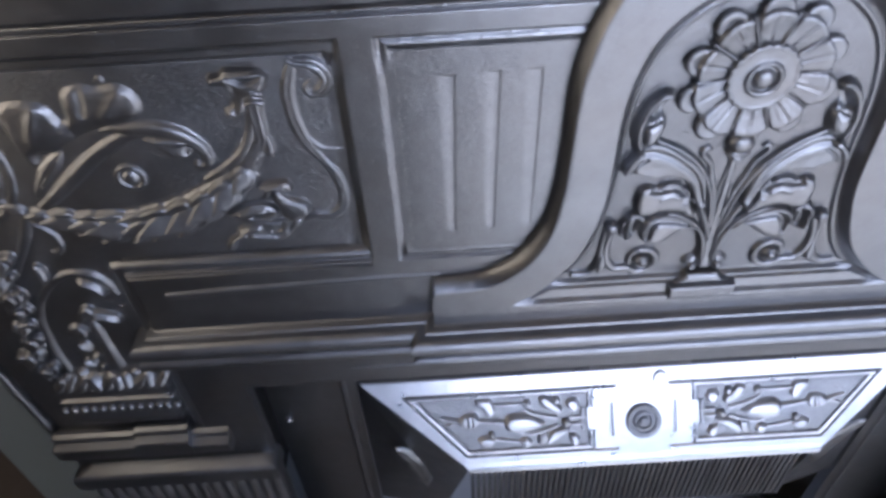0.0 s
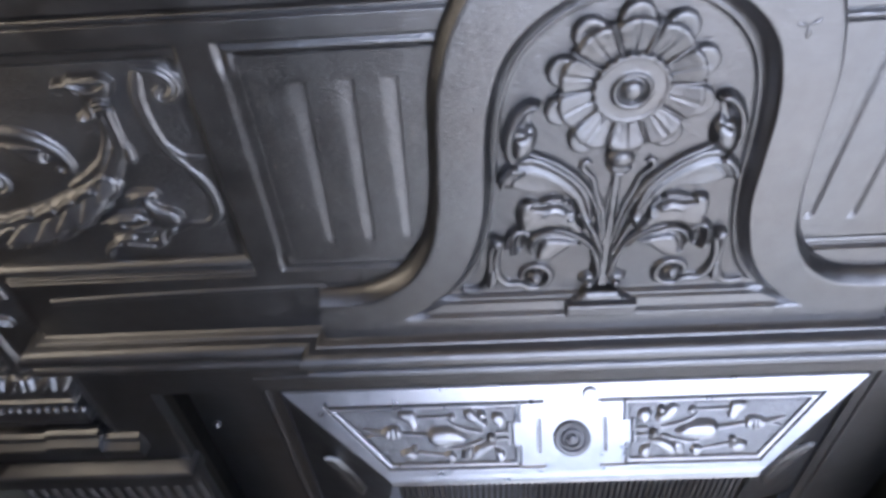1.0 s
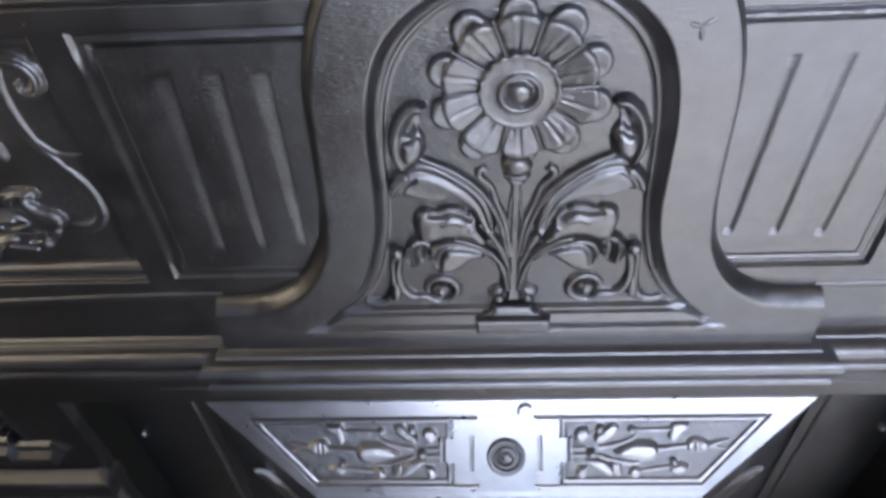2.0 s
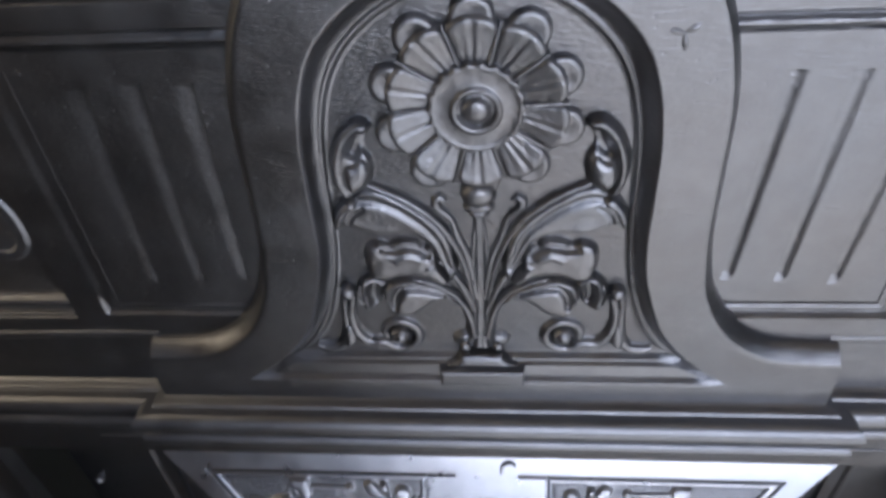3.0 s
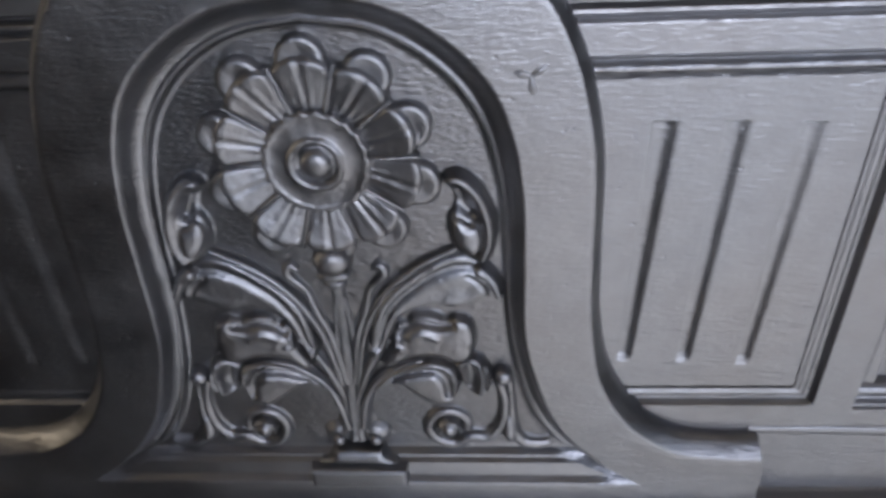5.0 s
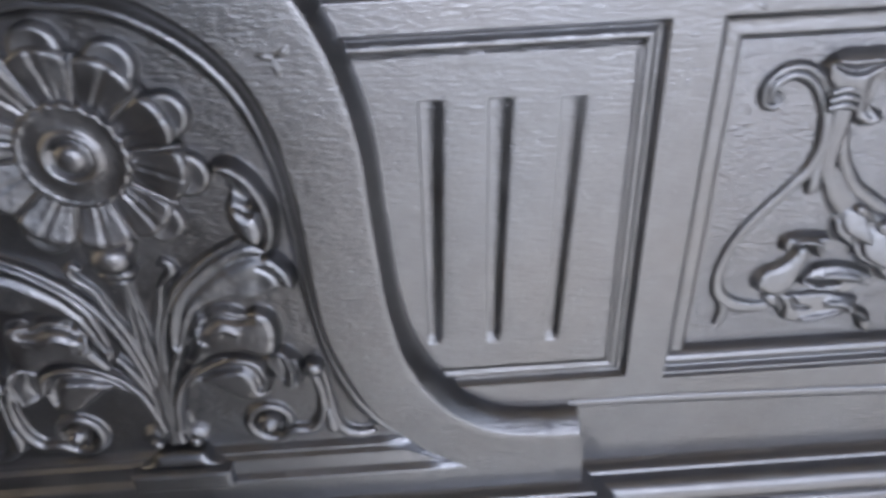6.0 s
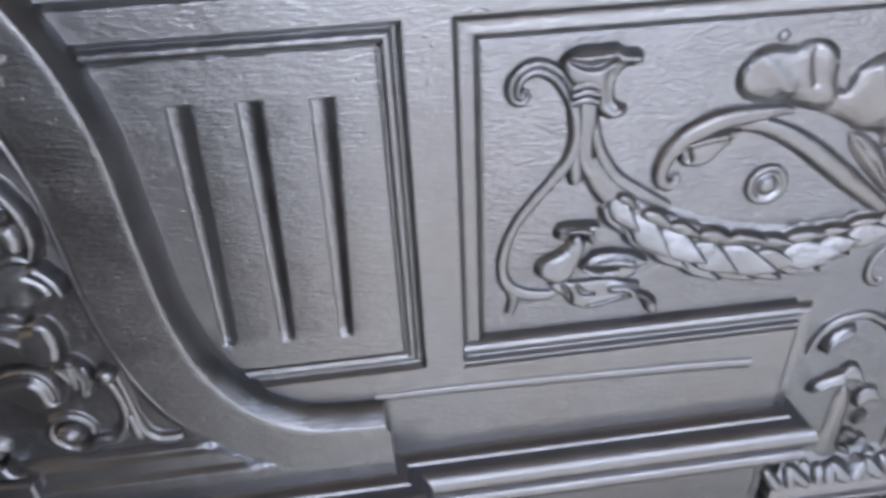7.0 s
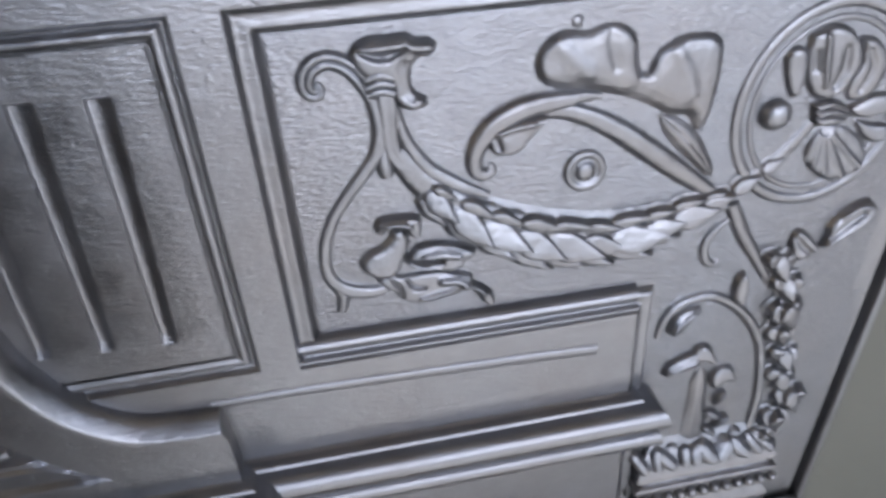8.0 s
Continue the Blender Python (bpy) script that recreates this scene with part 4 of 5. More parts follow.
    # the perched leaf beneath the garland
    part("neck_leaf", carve([(0.2771, 0.8380), (0.2726, 0.8422), (0.2722, 0.8477), (0.2761, 0.8522), (0.2828, 0.8550), (0.2869, 0.8587), (0.2885, 0.8621), (0.2935, 0.8627), (0.2960, 0.8562), (0.2944, 0.8496), (0.2922, 0.8441), (0.2895, 0.8390), (0.2839, 0.8362)], R, s, 0.0052, (0.0, -0.10), wall=0.0020), iron_relief, top)
    part("small_leaf", carve([(0.2808, 0.8614), (0.2806, 0.8659), (0.2838, 0.8691), (0.2922, 0.8694), (0.3007, 0.8683), (0.3023, 0.8651), (0.3014, 0.8585), (0.2992, 0.8557), (0.2962, 0.8586), (0.2936, 0.8621), (0.2882, 0.8634), (0.2842, 0.8603)], R, s, 0.0056, (0.12, 0.0), [([(0.2860, 0.8660, 0.0010), (0.2920, 0.8662, 0.0011), (0.2965, 0.8650, 0.0009)], 0.0014), ([(0.2990, 0.8650, 0.0014), (0.2994, 0.8600, 0.0014)], -0.0012)], wall=0.0014, step=0.0005), iron_relief, top)
    part("wing_leaf", carve([(0.2936, 0.8465), (0.2990, 0.8520), (0.3085, 0.8529), (0.3182, 0.8506), (0.3259, 0.8463), (0.3272, 0.8435), (0.3228, 0.8416), (0.3202, 0.8380), (0.3132, 0.8361), (0.3075, 0.8386), (0.3006, 0.8396), (0.2936, 0.8426)], R, s, 0.0054, (0.0, -0.14), [([(0.2965, 0.8450, 0.0010), (0.3030, 0.8442, 0.0014), (0.3100, 0.8432, 0.0010)], -0.0036), ([(0.3030, 0.8475, 0.0016), (0.3110, 0.8470, 0.0020), (0.3180, 0.8455, 0.0016)], 0.0016), ([(0.2950, 0.8420, 0.0007), (0.3030, 0.8406, 0.0009), (0.3090, 0.8392, 0.0008)], 0.0016)], wall=0.0014, step=0.0005), iron_relief, top)
    part("wing_leaf", carve([(0.2779, 0.8359), (0.2840, 0.8382), (0.2922, 0.8366), (0.3062, 0.8368), (0.3175, 0.8345), (0.3245, 0.8314), (0.3259, 0.8268), (0.3301, 0.8244), (0.3345, 0.8196), (0.3360, 0.8137), (0.3339, 0.8105), (0.3295, 0.8140), (0.3263, 0.8198), (0.3209, 0.8224), (0.3095, 0.8197), (0.2980, 0.8191), (0.2908, 0.8220), (0.2866, 0.8278), (0.2825, 0.8301)], R, s, 0.0036, (0.0, -0.06), [([(0.2860, 0.8350, 0.0008), (0.2890, 0.8300, 0.0012), (0.2900, 0.8250, 0.0008)], -0.0022), ([(0.2930, 0.8340, 0.0008), (0.2960, 0.8295, 0.0012), (0.3010, 0.8285, 0.0008)], -0.0022), ([(0.3100, 0.8310, 0.0018), (0.3170, 0.8300, 0.0020), (0.3215, 0.8275, 0.0016)], 0.0020), ([(0.2990, 0.8230, 0.0010), (0.3070, 0.8240, 0.0014), (0.3150, 0.8258, 0.0010)], 0.0018), ([(0.3200, 0.8262, 0.0008), (0.3260, 0.8245, 0.0010), (0.3310, 0.8200, 0.0010)], 0.0016)], wall=0.0013, step=0.0005), iron_relief, top)


for s in (1, -1):
    swag(s)


# medallion, capital and pilaster at each end
def ring_points(x, z, rx, rz, w, a0=0.0, a1=360.0, n=28):
    return [(x + rx * math.cos(radians(a0 + (a1 - a0) * k / n)), z + rz * math.sin(radians(a0 + (a1 - a0) * k / n)), w) for k in range(n + 1)]


def end_piece(s):
    rng = random.Random(7)
    med = part("medallion", strand(ring_points(0.4975, 0.8945, 0.0442, 0.0482, 0.0026), R, s, 0.7), iron_relief, fire, "oval iron medallion with a shell and ribbon")
    part("inner_ring", strand(ring_points(0.4975, 0.8945, 0.0372, 0.0412, 0.0014), R, s, 0.8), iron_relief, med)
    part("ribbon_leaf", carve([(0.4744, 0.9082), (0.4711, 0.9188), (0.4728, 0.9246), (0.4781, 0.9250), (0.4818, 0.9212), (0.4834, 0.9102), (0.4824, 0.9030), (0.4780, 0.9020)], R, s, 0.0036, (0.10, 0.06), wall=0.0016), iron_relief, med)
    part("ribbon_leaf", carve([(0.4813, 0.9296), (0.4885, 0.9332), (0.4969, 0.9324), (0.5043, 0.9277), (0.5096, 0.9176), (0.5076, 0.9069), (0.5013, 0.8990), (0.4926, 0.8990), (0.4858, 0.9050), (0.4813, 0.9187)], R, s, 0.0042, (0.06, 0.04), [([(0.4880, 0.9290, 0.0012), (0.4900, 0.9180, 0.0016), (0.4925, 0.9060, 0.0012)], 0.0018), ([(0.5000, 0.9220, 0.0020), (0.5010, 0.9130, 0.0024), (0.4985, 0.9050, 0.0016)], -0.0020), ([(0.4845, 0.9230, 0.0012), (0.4865, 0.9140, 0.0014)], -0.0014)], wall=0.0018), iron_relief, med)
    part("ribbon_leaf", carve([(0.5063, 0.9265), (0.5153, 0.9246), (0.5237, 0.9161), (0.5233, 0.9029), (0.5166, 0.8961), (0.5081, 0.8972), (0.5060, 0.9050), (0.5098, 0.9150)], R, s, 0.0036, (0.0, 0.08), [([(0.5120, 0.9200, 0.0014), (0.5160, 0.9110, 0.0018), (0.5130, 0.9010, 0.0012)], -0.0014)], wall=0.0016), iron_relief, med)
    part("ribbon_leaf", carve([(0.5085, 0.8930), (0.5160, 0.8968), (0.5241, 0.8985), (0.5335, 0.8962), (0.5365, 0.8895), (0.5221, 0.8865), (0.5130, 0.8885)], R, s, 0.0040, (0.0, -0.15), wall=0.0014), iron_relief, med)
    part("ribbon_leaf", carve([(0.5150, 0.8864), (0.5261, 0.8830), (0.5350, 0.8815), (0.5362, 0.8745), (0.5290, 0.8725), (0.5205, 0.8779)], R, s, 0.0034, (0.0, -0.10), wall=0.0014), iron_relief, med)
    ribs = [([(0.5010 + 0.004 * math.cos(a), 0.8830 + 0.004 * math.sin(a), 0.0010), (0.5060 + 0.014 * math.cos(a), 0.8760 + 0.014 * math.sin(a), 0.0016), (0.5100 + 0.022 * math.cos(a), 0.8710 + 0.022 * math.sin(a), 0.0022)], 0.0013) for a in (radians(200), radians(232), radians(262), radians(292), radians(322))]
    part("shell", carve([(0.4959, 0.8833), (0.5060, 0.8850), (0.5160, 0.8806), (0.5240, 0.8738), (0.5280, 0.8640), (0.5230, 0.8560), (0.5101, 0.8540), (0.4973, 0.8624), (0.4920, 0.8733)], R, s, 0.0022, (0.0, -0.04), ribs, wall=0.0022), iron_relief, med)
    part("bead", lathe(0.4716, 0.8943, [(0.0076, 0), (0.0074, 0.0030), (0.0056, 0.0056), (0.0026, 0.0068)], R, s, 28), iron_relief, med)
    part("knot", carve([(0.4895, 0.8973), (0.4985, 0.8985), (0.5075, 0.8950), (0.5126, 0.8890), (0.5040, 0.8850), (0.4936, 0.8860)], R, s, 0.0052, (0.0, 0.0), [([(0.4920, 0.8935, 0.0007), (0.5000, 0.8945, 0.0009), (0.5090, 0.8915, 0.0007)], -0.0022), ([(0.4930, 0.8900, 0.0007), (0.5010, 0.8908, 0.0009), (0.5100, 0.8882, 0.0007)], -0.0022)], wall=0.0016), iron_relief, med)

    cap = part("capital", strand([(0.4283, 0.7694, 0.0022), (0.4313, 0.7820, 0.0030), (0.4395, 0.7905, 0.0034), (0.4525, 0.7932, 0.0030), (0.4625, 0.7900, 0.0028), (0.4762, 0.7790, 0.0028), (0.4884, 0.7625, 0.0028), (0.4959, 0.7430, 0.0030), (0.5005, 0.7120, 0.0034), (0.5000, 0.6820, 0.0030)], R, s, 1.0), iron_relief, fire, "iron leaf capital with a beaded necking")
    part("stalk", strand([(0.4587, 0.8489, 0.0034), (0.4677, 0.8304, 0.0036), (0.4796, 0.8121, 0.0030), (0.4922, 0.7930, 0.0022)], R, s, 0.9), iron_relief, cap)
    part("stalk", strand([(0.4590, 0.8400, 0.0016), (0.4533, 0.8358, 0.0022), (0.4483, 0.8293, 0.0024), (0.4480, 0.8208, 0.0024), (0.4512, 0.8148, 0.0024), (0.4558, 0.8138, 0.0020), (0.4572, 0.8160, 0.0014)], R, s, 1.0), iron_relief, cap)
    part("curled_leaf", carve([(0.4680, 0.7900), (0.4678, 0.7980), (0.4692, 0.8036), (0.4733, 0.8061), (0.4765, 0.7990), (0.4761, 0.7871), (0.4725, 0.7850)], R, s, 0.0052, (0.25, -0.05), wall=0.0014), iron_relief, cap)
    part("curled_leaf", carve([(0.4330, 0.7740), (0.4350, 0.7810), (0.4395, 0.7858), (0.4481, 0.7880), (0.4520, 0.7850), (0.4464, 0.7790), (0.4411, 0.7730), (0.4360, 0.7700)], R, s, 0.0046, (0.05, -0.20), [([(0.4350, 0.7740, 0.0010), (0.4400, 0.7800, 0.0014), (0.4470, 0.7845, 0.0012)], 0.0016)], wall=0.0013), iron_relief, cap)
    part("link_leaf", carve([(0.4974, 0.8120), (0.4960, 0.8200), (0.4975, 0.8268), (0.5010, 0.8276), (0.5067, 0.8232), (0.5118, 0.8168), (0.5070, 0.8120), (0.5020, 0.8095)], R, s, 0.0058, (0.20, -0.15), [([(0.4990, 0.8230, 0.0012), (0.5030, 0.8180, 0.0018), (0.5070, 0.8145, 0.0012)], -0.0020)], wall=0.0013), iron_relief, cap)
    part("link_leaf", carve([(0.5130, 0.8140), (0.5160, 0.8200), (0.5167, 0.8281), (0.5242, 0.8364), (0.5330, 0.8400), (0.5390, 0.8392), (0.5420, 0.8330), (0.5345, 0.8240), (0.5254, 0.8195), (0.5190, 0.8165)], R, s, 0.0060, (0.10, -0.20), [([(0.5180, 0.8210, 0.0012), (0.5250, 0.8270, 0.0018), (0.5340, 0.8330, 0.0014)], -0.0020), ([(0.5230, 0.8330, 0.0010), (0.5300, 0.8370, 0.0012), (0.5370, 0.8370, 0.0010)], 0.0014)], wall=0.0013), iron_relief, cap)
    chain = glide([(0.4930, 0.8080), (0.4962, 0.7980), (0.5010, 0.7830), (0.5040, 0.7640), (0.5065, 0.7450), (0.5110, 0.7240), (0.5165, 0.7060), (0.5150, 0.6890), (0.5070, 0.6740)], 8)
    for k, (x, z) in enumerate(chain):
        q = rng.uniform(0.9, 1.3)
        x += rng.uniform(-0.0025, 0.0025)
        for o, turn in ((-0.0050, 0.9), (0.0052, -0.7), (0.0, 0.2)):
            a = radians(-82) + turn * rng.uniform(0.4, 1.4)
            part("chain_leaf", carve(plate(x + o - 0.004 * math.cos(a), z + 0.007, a, 0.0165 * q, 0.0054 * q), flat(FIELD - (0.0016 if o else 0.0040)), s, 0.0048 * q, (rng.uniform(-0.3, 0.4), rng.uniform(-0.40, 0.45)), wall=0.0012), iron_relief, cap)
    part("tulip_stem", leaf([(0.4620, 0.6780, 0.009), (0.4600, 0.7050, 0.0068), (0.4590, 0.7280, 0.0055), (0.4580, 0.7420, 0.0060)], R, s, 0.0036, 0, 0, 0.15), iron_relief, cap)
    part("curled_leaf", carve([(0.4334, 0.7412), (0.4352, 0.7485), (0.4432, 0.7531), (0.4497, 0.7555), (0.4542, 0.7560), (0.4560, 0.7500), (0.4516, 0.7440), (0.4429, 0.7430), (0.4375, 0.7395)], R, s, 0.0054, (0.1, -0.1), [([(0.4380, 0.7450, 0.0010), (0.4440, 0.7482, 0.0014), (0.4510, 0.7500, 0.0012)], 0.0016)], wall=0.0014), iron_relief, cap)
    part("curled_leaf", carve([(0.4490, 0.7540), (0.4542, 0.7599), (0.4600, 0.7585), (0.4640, 0.7530), (0.4662, 0.7460), (0.4620, 0.7450), (0.4578, 0.7478), (0.4530, 0.7490)], R, s, 0.0060, (0.1, -0.15), wall=0.0014), iron_relief, cap)
    part("curled_leaf", carve([(0.4677, 0.7235), (0.4645, 0.7300), (0.4651, 0.7353), (0.4696, 0.7400), (0.4760, 0.7395), (0.4800, 0.7350), (0.4820, 0.7269), (0.4752, 0.7286), (0.4710, 0.7270)], R, s, 0.0054, (0.0, -0.15), wall=0.0014), iron_relief, cap)
    for k, (x, z, a) in enumerate(((0.4730, 0.7150, 1.0), (0.4700, 0.7020, -0.5), (0.4770, 0.6950, 0.8), (0.4700, 0.6880, -0.7), (0.4870, 0.6820, 0.5), (0.4760, 0.6780, -0.4), (0.4440, 0.6800, 0.3))):
        c, d = math.cos(a), math.sin(a)
        part("acanthus_leaf", leaf([(x - c * 0.006, z - d * 0.006, 0.0015), (x, z, 0.0038), (x + c * 0.006, z + d * 0.006, 0.0022)], R, s, 0.0056, 0, 0, 0.25, 0.4, 0.3 if k % 2 else -0.3), iron_relief, cap)
    def slope(x, z):
        return float(np.interp(z, [0.650, 0.660, 0.670, 0.678, 0.687], [-0.0040, -0.0040, -0.0022, 0.0030, 0.0080]))

    for k in range(11):
        x = 0.4270 + 0.0084 * k
        q, a = rng.uniform(0.6, 1.35), rng.uniform(-0.005, 0.005)
        x += rng.uniform(-0.002, 0.002)
        part("crest_leaf", leaf([(x - a, 0.6690, 0.0040), (x, 0.6730, 0.0052 * q), (x + a, 0.6775, 0.0052 * q), (x + 2 * a, 0.6815, 0.0036)], slope, s, 0.0046 * q, 0, 0, 0.1, 0.2), iron_relief, cap)
    block = rounded([(0.0085, 0.6875), (0.0030, 0.6780), (-0.0022, 0.6705), (-0.0042, 0.6655), (-0.0050, 0.6620), (-0.0020, 0.6600), (-0.0020, 0.6580), (-0.0060, 0.6562), (-0.0060, 0.6530), (-0.0015, 0.6500), (-0.0015, 0.6350), (-0.0050, 0.6290), (-0.0040, 0.6230), (0.0020, 0.6130), (0.0080, 0.6100)], 0.0008)
    a, b = sorted((s * 0.4265, s * 0.5110))
    part("necking", run(block, a + 0.008, b - 0.008, 0.0080, True, True), iron_relief, cap, "stepped iron necking")
    for k in range(13):
        part("bead", lathe(0.4215 + 0.0080 * k, 0.6425, [(0.0036, 0), (0.0034, 0.0028), (0.0020, 0.0044), (0.0008, 0.0048)], flat(-0.0012), s, 12), iron_relief, cap)

    cap.location.z = 0.0 if s > 0 else 0.005

    leg = bmesh.new()
    a, b = sorted((s * 0.3605, s * 0.5490))
    add_box(leg, a, b, 0.0015, 0.0140, 0.0, 0.6030, 0.001)
    leg = part("pilaster", leg, iron, fire, "blackened iron pilaster with moulded ledges and a reeded shaft")
    for dz, out, xa, xb in ((0.0, 0.0, 0.3905, 0.4245), (0.009, 0.001, 0.4240, 0.4720), (0.003, 0.0, 0.4725, 0.5480)):
        a, b = sorted((s * xa, s * xb))
        steps = [(0.004, 0.6044 + dz), (-0.0006 - out, 0.6044 + dz), (-0.0050 - out, 0.6020 + dz), (-0.0050 - out, 0.5973 + dz), (-0.0119 - out, 0.5935 + dz), (-0.0124 - out, 0.5915 + dz), (-0.0104 - out, 0.5790), (0.004, 0.5780)]
        part("ledge", run(rounded(steps, 0.0006), a, b, 0.004, False, False), iron_mould, leg)
    a, b = sorted((s * 0.3500, s * 0.5560))
    part("ledge", run(rounded([(0.0, 0.5560), (-0.0115, 0.5502), (-0.0138, 0.5480), (-0.0142, 0.5440), (-0.0140, 0.5330), (-0.0140, 0.5300), (0.0, 0.5290)], 0.0012), a + 0.02, b - 0.02, 0.0, True, True), iron_mould, leg)
    for k in range(15):
        x = 0.3690 + 0.0125 * k
        part("reed", strand([(x, 0.10, 0.0050), (x, 0.30, 0.0050), (x, 0.5280, 0.0050)], flat(0.0015), s, 1.0, n=12), iron_mould, leg)


for s in (1, -1):
    end_piece(s)

# the insert behind the opening, with its hood
HZ0, HZ1, HY0, HY1 = 0.516, 0.585, -0.0050, 0.0500


def hood_y(x, z):
    return HY0 + (z - HZ0) / (HZ1 - HZ0) * (HY1 - HY0)


insert = part("insert_plate", boxed(-0.2820, 0.2820, 0.0600, 0.0750, 0.5880, 0.6700), iron, fire, "plain dark iron plate around the hood")
part("jamb", boxed(-0.3730, -0.2820, 0.0600, 0.0750, 0.0, 0.6700), iron, insert)
part("jamb", boxed(0.2820, 0.3730, 0.0600, 0.0750, 0.0, 0.6700), iron, insert)
for s in (1, -1):
    part("insert_edge", strand([(0.2950, 0.10, 0.0030), (0.2950, 0.35, 0.0030), (0.2950, 0.6400, 0.0030)], flat(0.0600), s, 1.2, n=10), iron_mould, insert)
    part("catch", lathe(0.3600, 0.5200, [(0.0050, 0), (0.0048, 0.0030), (0.0030, 0.0052), (0.0012, 0.0058)], flat(0.060), s, 20), iron_mould, insert)

W1, W0 = 0.2765, 0.1785


def hood_depth(x, z):
    """y of the hood's face with its sunk panels and engraved lines."""
    x = np.abs(x)
    true_z = z
    z = 0.585 - (0.585 - z) / 0.841
    slant = (0.2350 - x) * 0.70 - (0.5695 - z) * 0.71
    d = np.minimum(np.minimum(0.5695 - z, z - 0.5105), np.minimum(x - 0.0490, slant))
    cut_in = (np.abs(z - 0.5405) < 0.0105)
    d = np.where(cut_in, np.minimum(d, x - 0.0560), d)
    y = hood_y(x, true_z) + np.interp(d, [-0.0010, -0.0002, 0.0008, 0.0016, 0.0030, 0.0044, 0.0052, 0.0062, 0.0070], [0, 0.0024, 0.0024, 0.0004, -0.0002, 0.0004, 0.0026, 0.0026, 0.0018])
    for xa, za, xb, zb in ((0.0490, 0.5695, 0.0270, 0.5695), (0.0490, 0.5105, 0.0270, 0.5105), (0.0310, 0.5520, 0.0310, 0.5240)):
        t = np.clip(((x - xa) * (xb - xa) + (z - za) * (zb - za)) / ((xb - xa) ** 2 + (zb - za) ** 2), 0, 1)
        y += np.interp(np.hypot(x - xa - t * (xb - xa), z - za - t * (zb - za)), [0, 0.0008, 0.0017], [0.0024, 0.0022, 0])
    return y


def hood_boss(zc):
    """A turned boss that lies on the hood's slope."""
    bm = lathe(0, 0, [(0.0175, -0.001), (0.0173, 0.0024), (0.0155, 0.0036), (0.0130, 0.0032), (0.0115, 0.0010), (0.0103, 0.0010), (0.0094, 0.0034), (0.0078, 0.0038), (0.0064, 0.0016), (0.0050, 0.0018), (0.0042, 0.0044), (0.0020, 0.0054)], flat(0.0), n=48)
    tilt = math.atan2(HY1 - HY0, HZ1 - HZ0)
    bmesh.ops.transform(bm, matrix=Matrix.Translation((0, hood_y(0, zc), zc)) @ Matrix.Rotation(-tilt, 4, "X"), verts=bm.verts)
    return bm


bm = bmesh.new()
rows = []
for y, z, w in ((0.0640, HZ1 + 0.002, W1 - 0.001), (HY1 + 0.001, HZ1 + 0.0005, W1 - 0.001)):
    rows.append([(w * u, y, z) for u in np.linspace(-1, 1, 1001)])
for z in np.linspace(HZ1 - 0.0015, HZ0 + 0.0015, 130):
    w = W0 + (z - HZ0) / (HZ1 - HZ0) * (W1 - W0)
    xs = np.linspace(-w, w, 1001)
    rows.append(list(zip(xs, hood_depth(xs, np.full(1001, z)), np.full(1001, z))))
for y, z, w in ((HY0 - 0.0002, HZ0, W0), (HY0 + 0.0002, HZ0 - 0.0010, W0 - 0.001), (HY0 - 0.0008, HZ0 - 0.0022, W0 - 0.002), (HY0 - 0.0044, HZ0 - 0.0058, W0 - 0.005), (HY0 - 0.0046, HZ0 - 0.0072, W0 - 0.005), (HY0 + 0.0004, HZ0 - 0.0150, W0 - 0.006), (HY0 + 0.0060, HZ0 - 0.0180, W0 - 0.004), (0.0500, HZ0 - 0.0190, W0 - 0.006)):
    rows.append([(w * u, y, z) for u in np.linspace(-1, 1, 1001)])
mesh_grid(bm, rows)
# sunk panels and engraved lines are darkened by colour
for f in bm.faces:
    c = f.calc_center_median()
    if c.z > HZ0 + 0.002 and abs(c.x) > 0.05 and c.y - hood_y(c.x, c.z) > 0.0006:
        f.material_index = 1
hood = part("hood", bm, iron_hood, fire, "trapezoid iron hood with engraved panels, base colour raised for brightness")
hood.data.materials.append(hood_cast)
part("lip_mark", strand([(0.0120, 0.5740, 0.0008), (0.0130, 0.5790, 0.0012), (0.0185, 0.5812, 0.0014), (0.0240, 0.5790, 0.0010)], hood_y, 1, 1.3, n=12), hood_cast, hood)
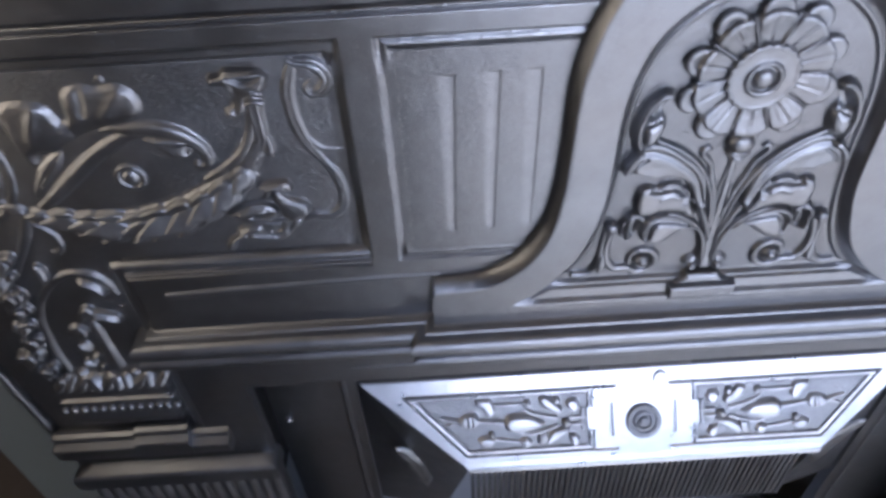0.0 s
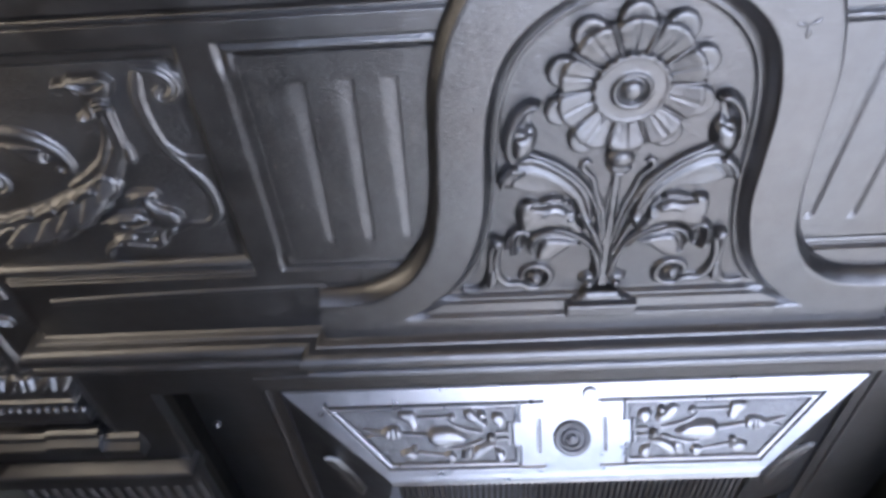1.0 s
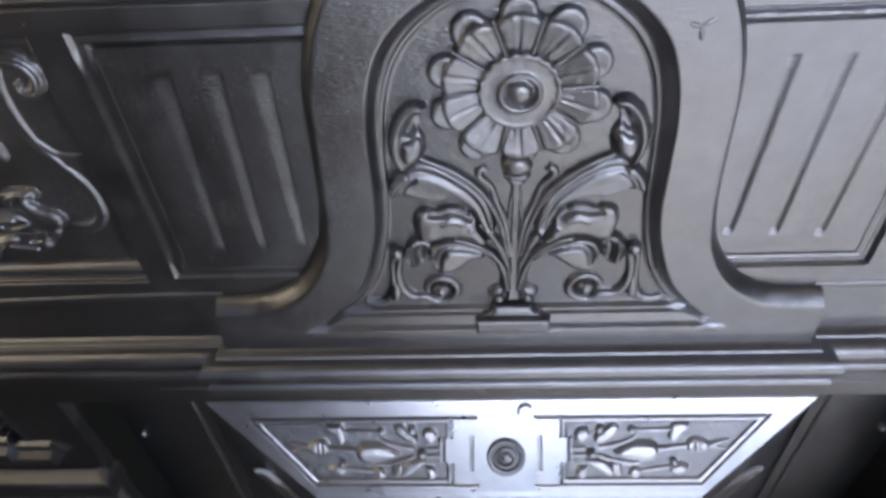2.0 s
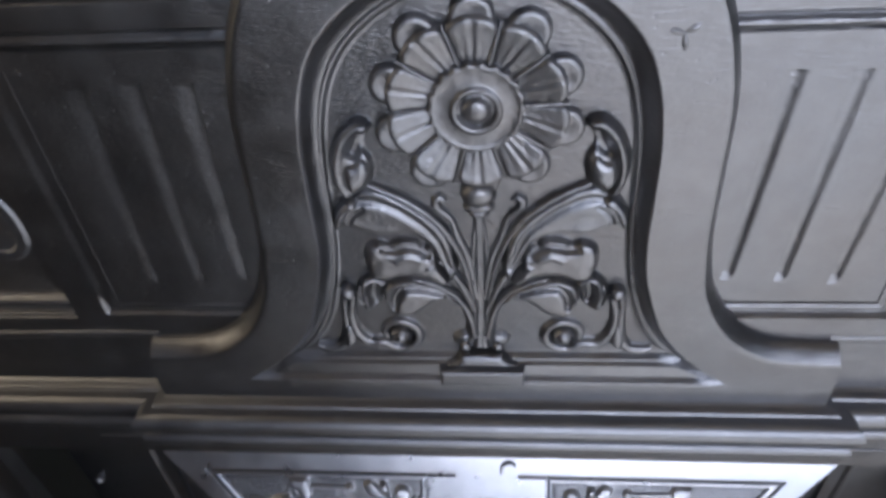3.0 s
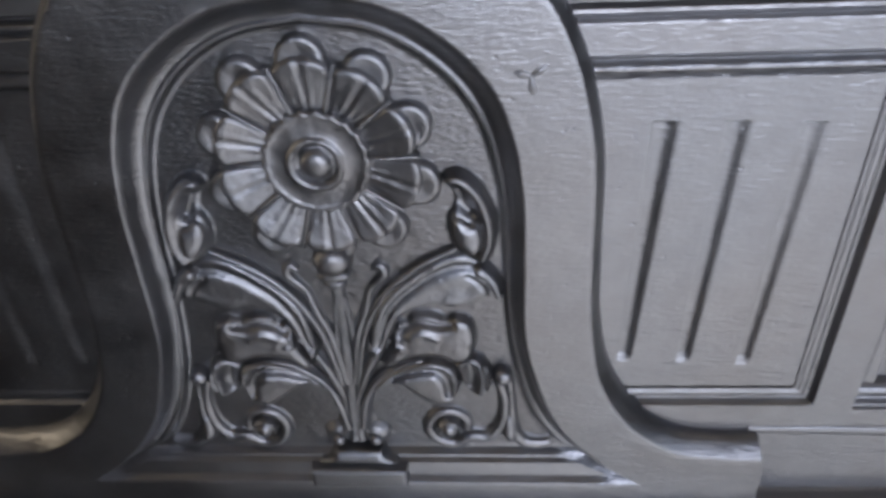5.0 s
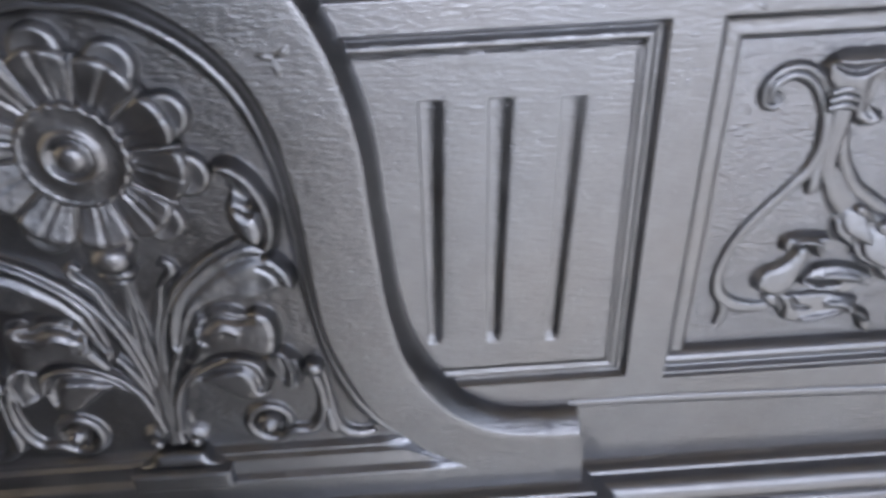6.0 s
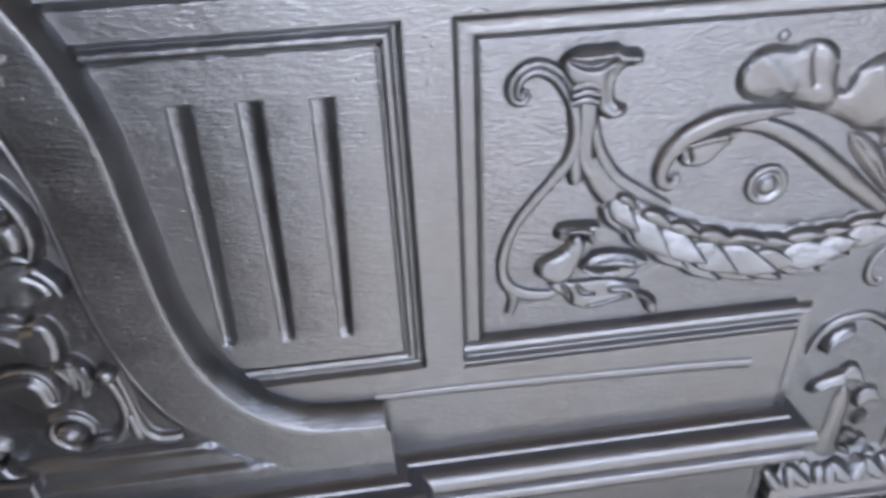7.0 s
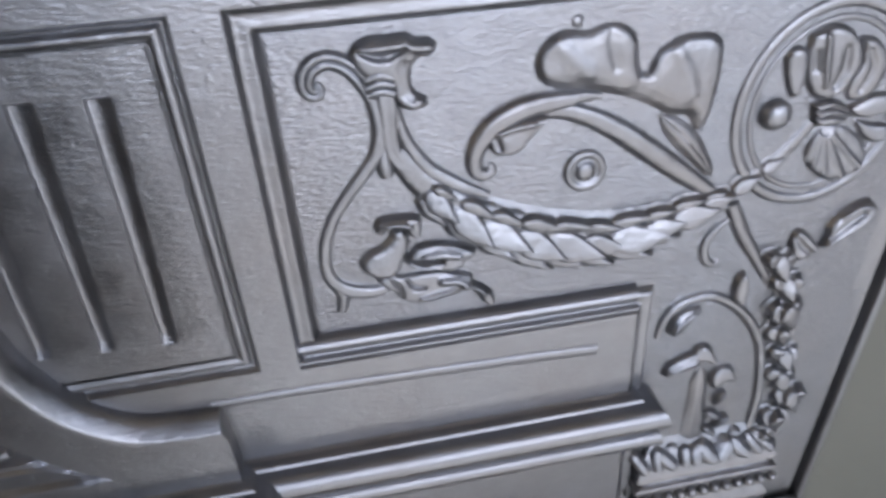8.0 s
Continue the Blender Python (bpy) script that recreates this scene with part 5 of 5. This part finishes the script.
for s in (1, -1):
    bm = bmesh.new()
    p = [Vector(q) for q in ((s * W1, HY1, HZ1), (s * W0, HY0, HZ0), (s * (W0 - 0.004), HY0 + 0.004, HZ0 - 0.018), (s * 0.205, 0.045, 0.330), (s * 0.2815, 0.064, 0.330), (s * 0.2815, 0.064, 0.590))]
    c = sum(p, Vector()) / 6
    mid = bm.verts.new(c)
    vs = [bm.verts.new(q) for q in p]
    for i in range(6):
        bm.faces.new((mid, vs[i], vs[(i + 1) % 6]))
    part("hood_cheek", bm, iron_relief, hood, "dark ornamented iron cheek of the hood", 60)
    for k in range(22):
        t = 0.12 + 0.80 * k / 21
        q = p[0].lerp(p[1], t) + Vector((s * 0.006, 0.006, -0.004))
        part("stud", lathe(abs(q.x), q.z, [(0.0014, 0), (0.0013, 0.0014), (0.0006, 0.0020)], flat(q.y), s, 8), iron_relief, hood)
    part("cheek_leaf", leaf([(0.2500, 0.490, 0.004), (0.2350, 0.465, 0.010), (0.2250, 0.435, 0.012), (0.2200, 0.405, 0.004)], flat(0.035), s, 0.004, 3, 0.3, 0.3), iron_relief, hood)
    low = lambda x, z: hood_y(x, z) + 0.0016
    part("hood_urn", carve([(0.1377, 0.5479), (0.1331, 0.5530), (0.1222, 0.5545), (0.1089, 0.5525), (0.1001, 0.5480), (0.0959, 0.5454), (0.1079, 0.5413), (0.1231, 0.5394), (0.1337, 0.5418)], low, s, 0.0056, (0.05, 0.0), wall=0.0026, step=0.0007), hood_low, hood)
    part("hood_finial", carve([(0.1846, 0.5505), (0.1761, 0.5551), (0.1653, 0.5562), (0.1613, 0.5501), (0.1659, 0.5458), (0.1767, 0.5461)], low, s, 0.0042, (-0.05, 0.0), [([(0.1740, 0.5540, 0.0008), (0.1730, 0.5500, 0.0010), (0.1740, 0.5470, 0.0008)], -0.0014), ([(0.1690, 0.5545, 0.0008), (0.1680, 0.5500, 0.0010), (0.1690, 0.5468, 0.0008)], -0.0014)], wall=0.0016), hood_low, hood)
    for pts in (((0.1990, 0.5543, 0.0008), (0.1899, 0.5524, 0.0014), (0.1819, 0.5505, 0.0018)), ((0.1624, 0.5501, 0.0014), (0.1495, 0.5490, 0.0015), (0.1366, 0.5479, 0.0018)), ((0.1192, 0.5605, 0.0009), (0.1125, 0.5552, 0.0013), (0.1009, 0.5519, 0.0014), (0.0840, 0.5492, 0.0014)), ((0.1241, 0.5399, 0.0009), (0.1124, 0.5375, 0.0013), (0.0989, 0.5394, 0.0014), (0.0840, 0.5432, 0.0014)),
                ((0.0720, 0.5487, 0.0012), (0.0640, 0.5487, 0.0012), (0.0573, 0.5485, 0.0012)), ((0.0720, 0.5436, 0.0012), (0.0640, 0.5436, 0.0012), (0.0575, 0.5433, 0.0012)), ((0.1498, 0.5619, 0.0012), (0.1326, 0.5616, 0.0012), (0.1165, 0.5617, 0.0010)), ((0.1471, 0.5351, 0.0012), (0.1315, 0.5331, 0.0012), (0.1192, 0.5320, 0.0010)), ((0.1960, 0.5470, 0.0008), (0.1900, 0.5488, 0.0010), (0.1830, 0.5500, 0.0012))):
        part("hood_stalk", strand(pts, low, s, 1.9), hood_low, hood)
    for edge, lx, lz in (([(0.1024, 0.5644), (0.0959, 0.5673), (0.0886, 0.5633), (0.0813, 0.5597), (0.0794, 0.5549), (0.0874, 0.5538), (0.0979, 0.5583)], -0.10, -0.10), ([(0.0885, 0.5655), (0.0831, 0.5660), (0.0806, 0.5610), (0.0866, 0.5602)], 0.0, 0.1), ([(0.0760, 0.5596), (0.0726, 0.5638), (0.0651, 0.5632), (0.0622, 0.5585), (0.0666, 0.5534), (0.0713, 0.5550)], 0.1, -0.1),
                         ([(0.0768, 0.5424), (0.0715, 0.5406), (0.0825, 0.5340), (0.0935, 0.5290), (0.0972, 0.5336), (0.0876, 0.5405)], -0.05, -0.12), ([(0.0740, 0.5368), (0.0664, 0.5358), (0.0628, 0.5301), (0.0700, 0.5270)], 0.1, -0.1), ([(0.1035, 0.5388), (0.0945, 0.5396), (0.0960, 0.5307), (0.1046, 0.5298)], -0.1, 0.1),
                         ([(0.1640, 0.5674), (0.1511, 0.5678), (0.1470, 0.5628), (0.1455, 0.5567), (0.1513, 0.5538), (0.1575, 0.5595), (0.1632, 0.5628)], 0.0, -0.1), ([(0.1640, 0.5354), (0.1556, 0.5382), (0.1465, 0.5351), (0.1506, 0.5302), (0.1592, 0.5304)], 0.0, 0.12), ([(0.1228, 0.5335), (0.1147, 0.5357), (0.1102, 0.5301), (0.1173, 0.5270)], 0.0, 0.1), ([(0.1170, 0.5640), (0.1120, 0.5648), (0.1095, 0.5606), (0.1150, 0.5594)], 0.0, -0.1)):
        part("hood_leaf", carve(edge, low, s, 0.0042, (lx, lz), wall=0.0014, step=0.0005), hood_low, hood)
    part("stud", lathe(0.0766, 0.5463, [(0.0042, 0), (0.0040, 0.0046), (0.0026, 0.0064), (0.0010, 0.0070)], low, s, 18), hood_low, hood)
    part("stud", lathe(0.1501, 0.5395, [(0.0034, 0), (0.0032, 0.0036), (0.0020, 0.0050), (0.0008, 0.0054)], low, s, 16), hood_low, hood)
part("hood_boss", hood_boss(0.5435), hood_cast, hood)
grille = bmesh.new()
for k in range(58):
    x = -0.1700 + 0.0060 * k
    add_box(grille, x - 0.0018, x + 0.0018, 0.008, 0.020, 0.39, 0.4980)
part("grille", grille, iron_mould, hood, "row of fine upright iron bars")
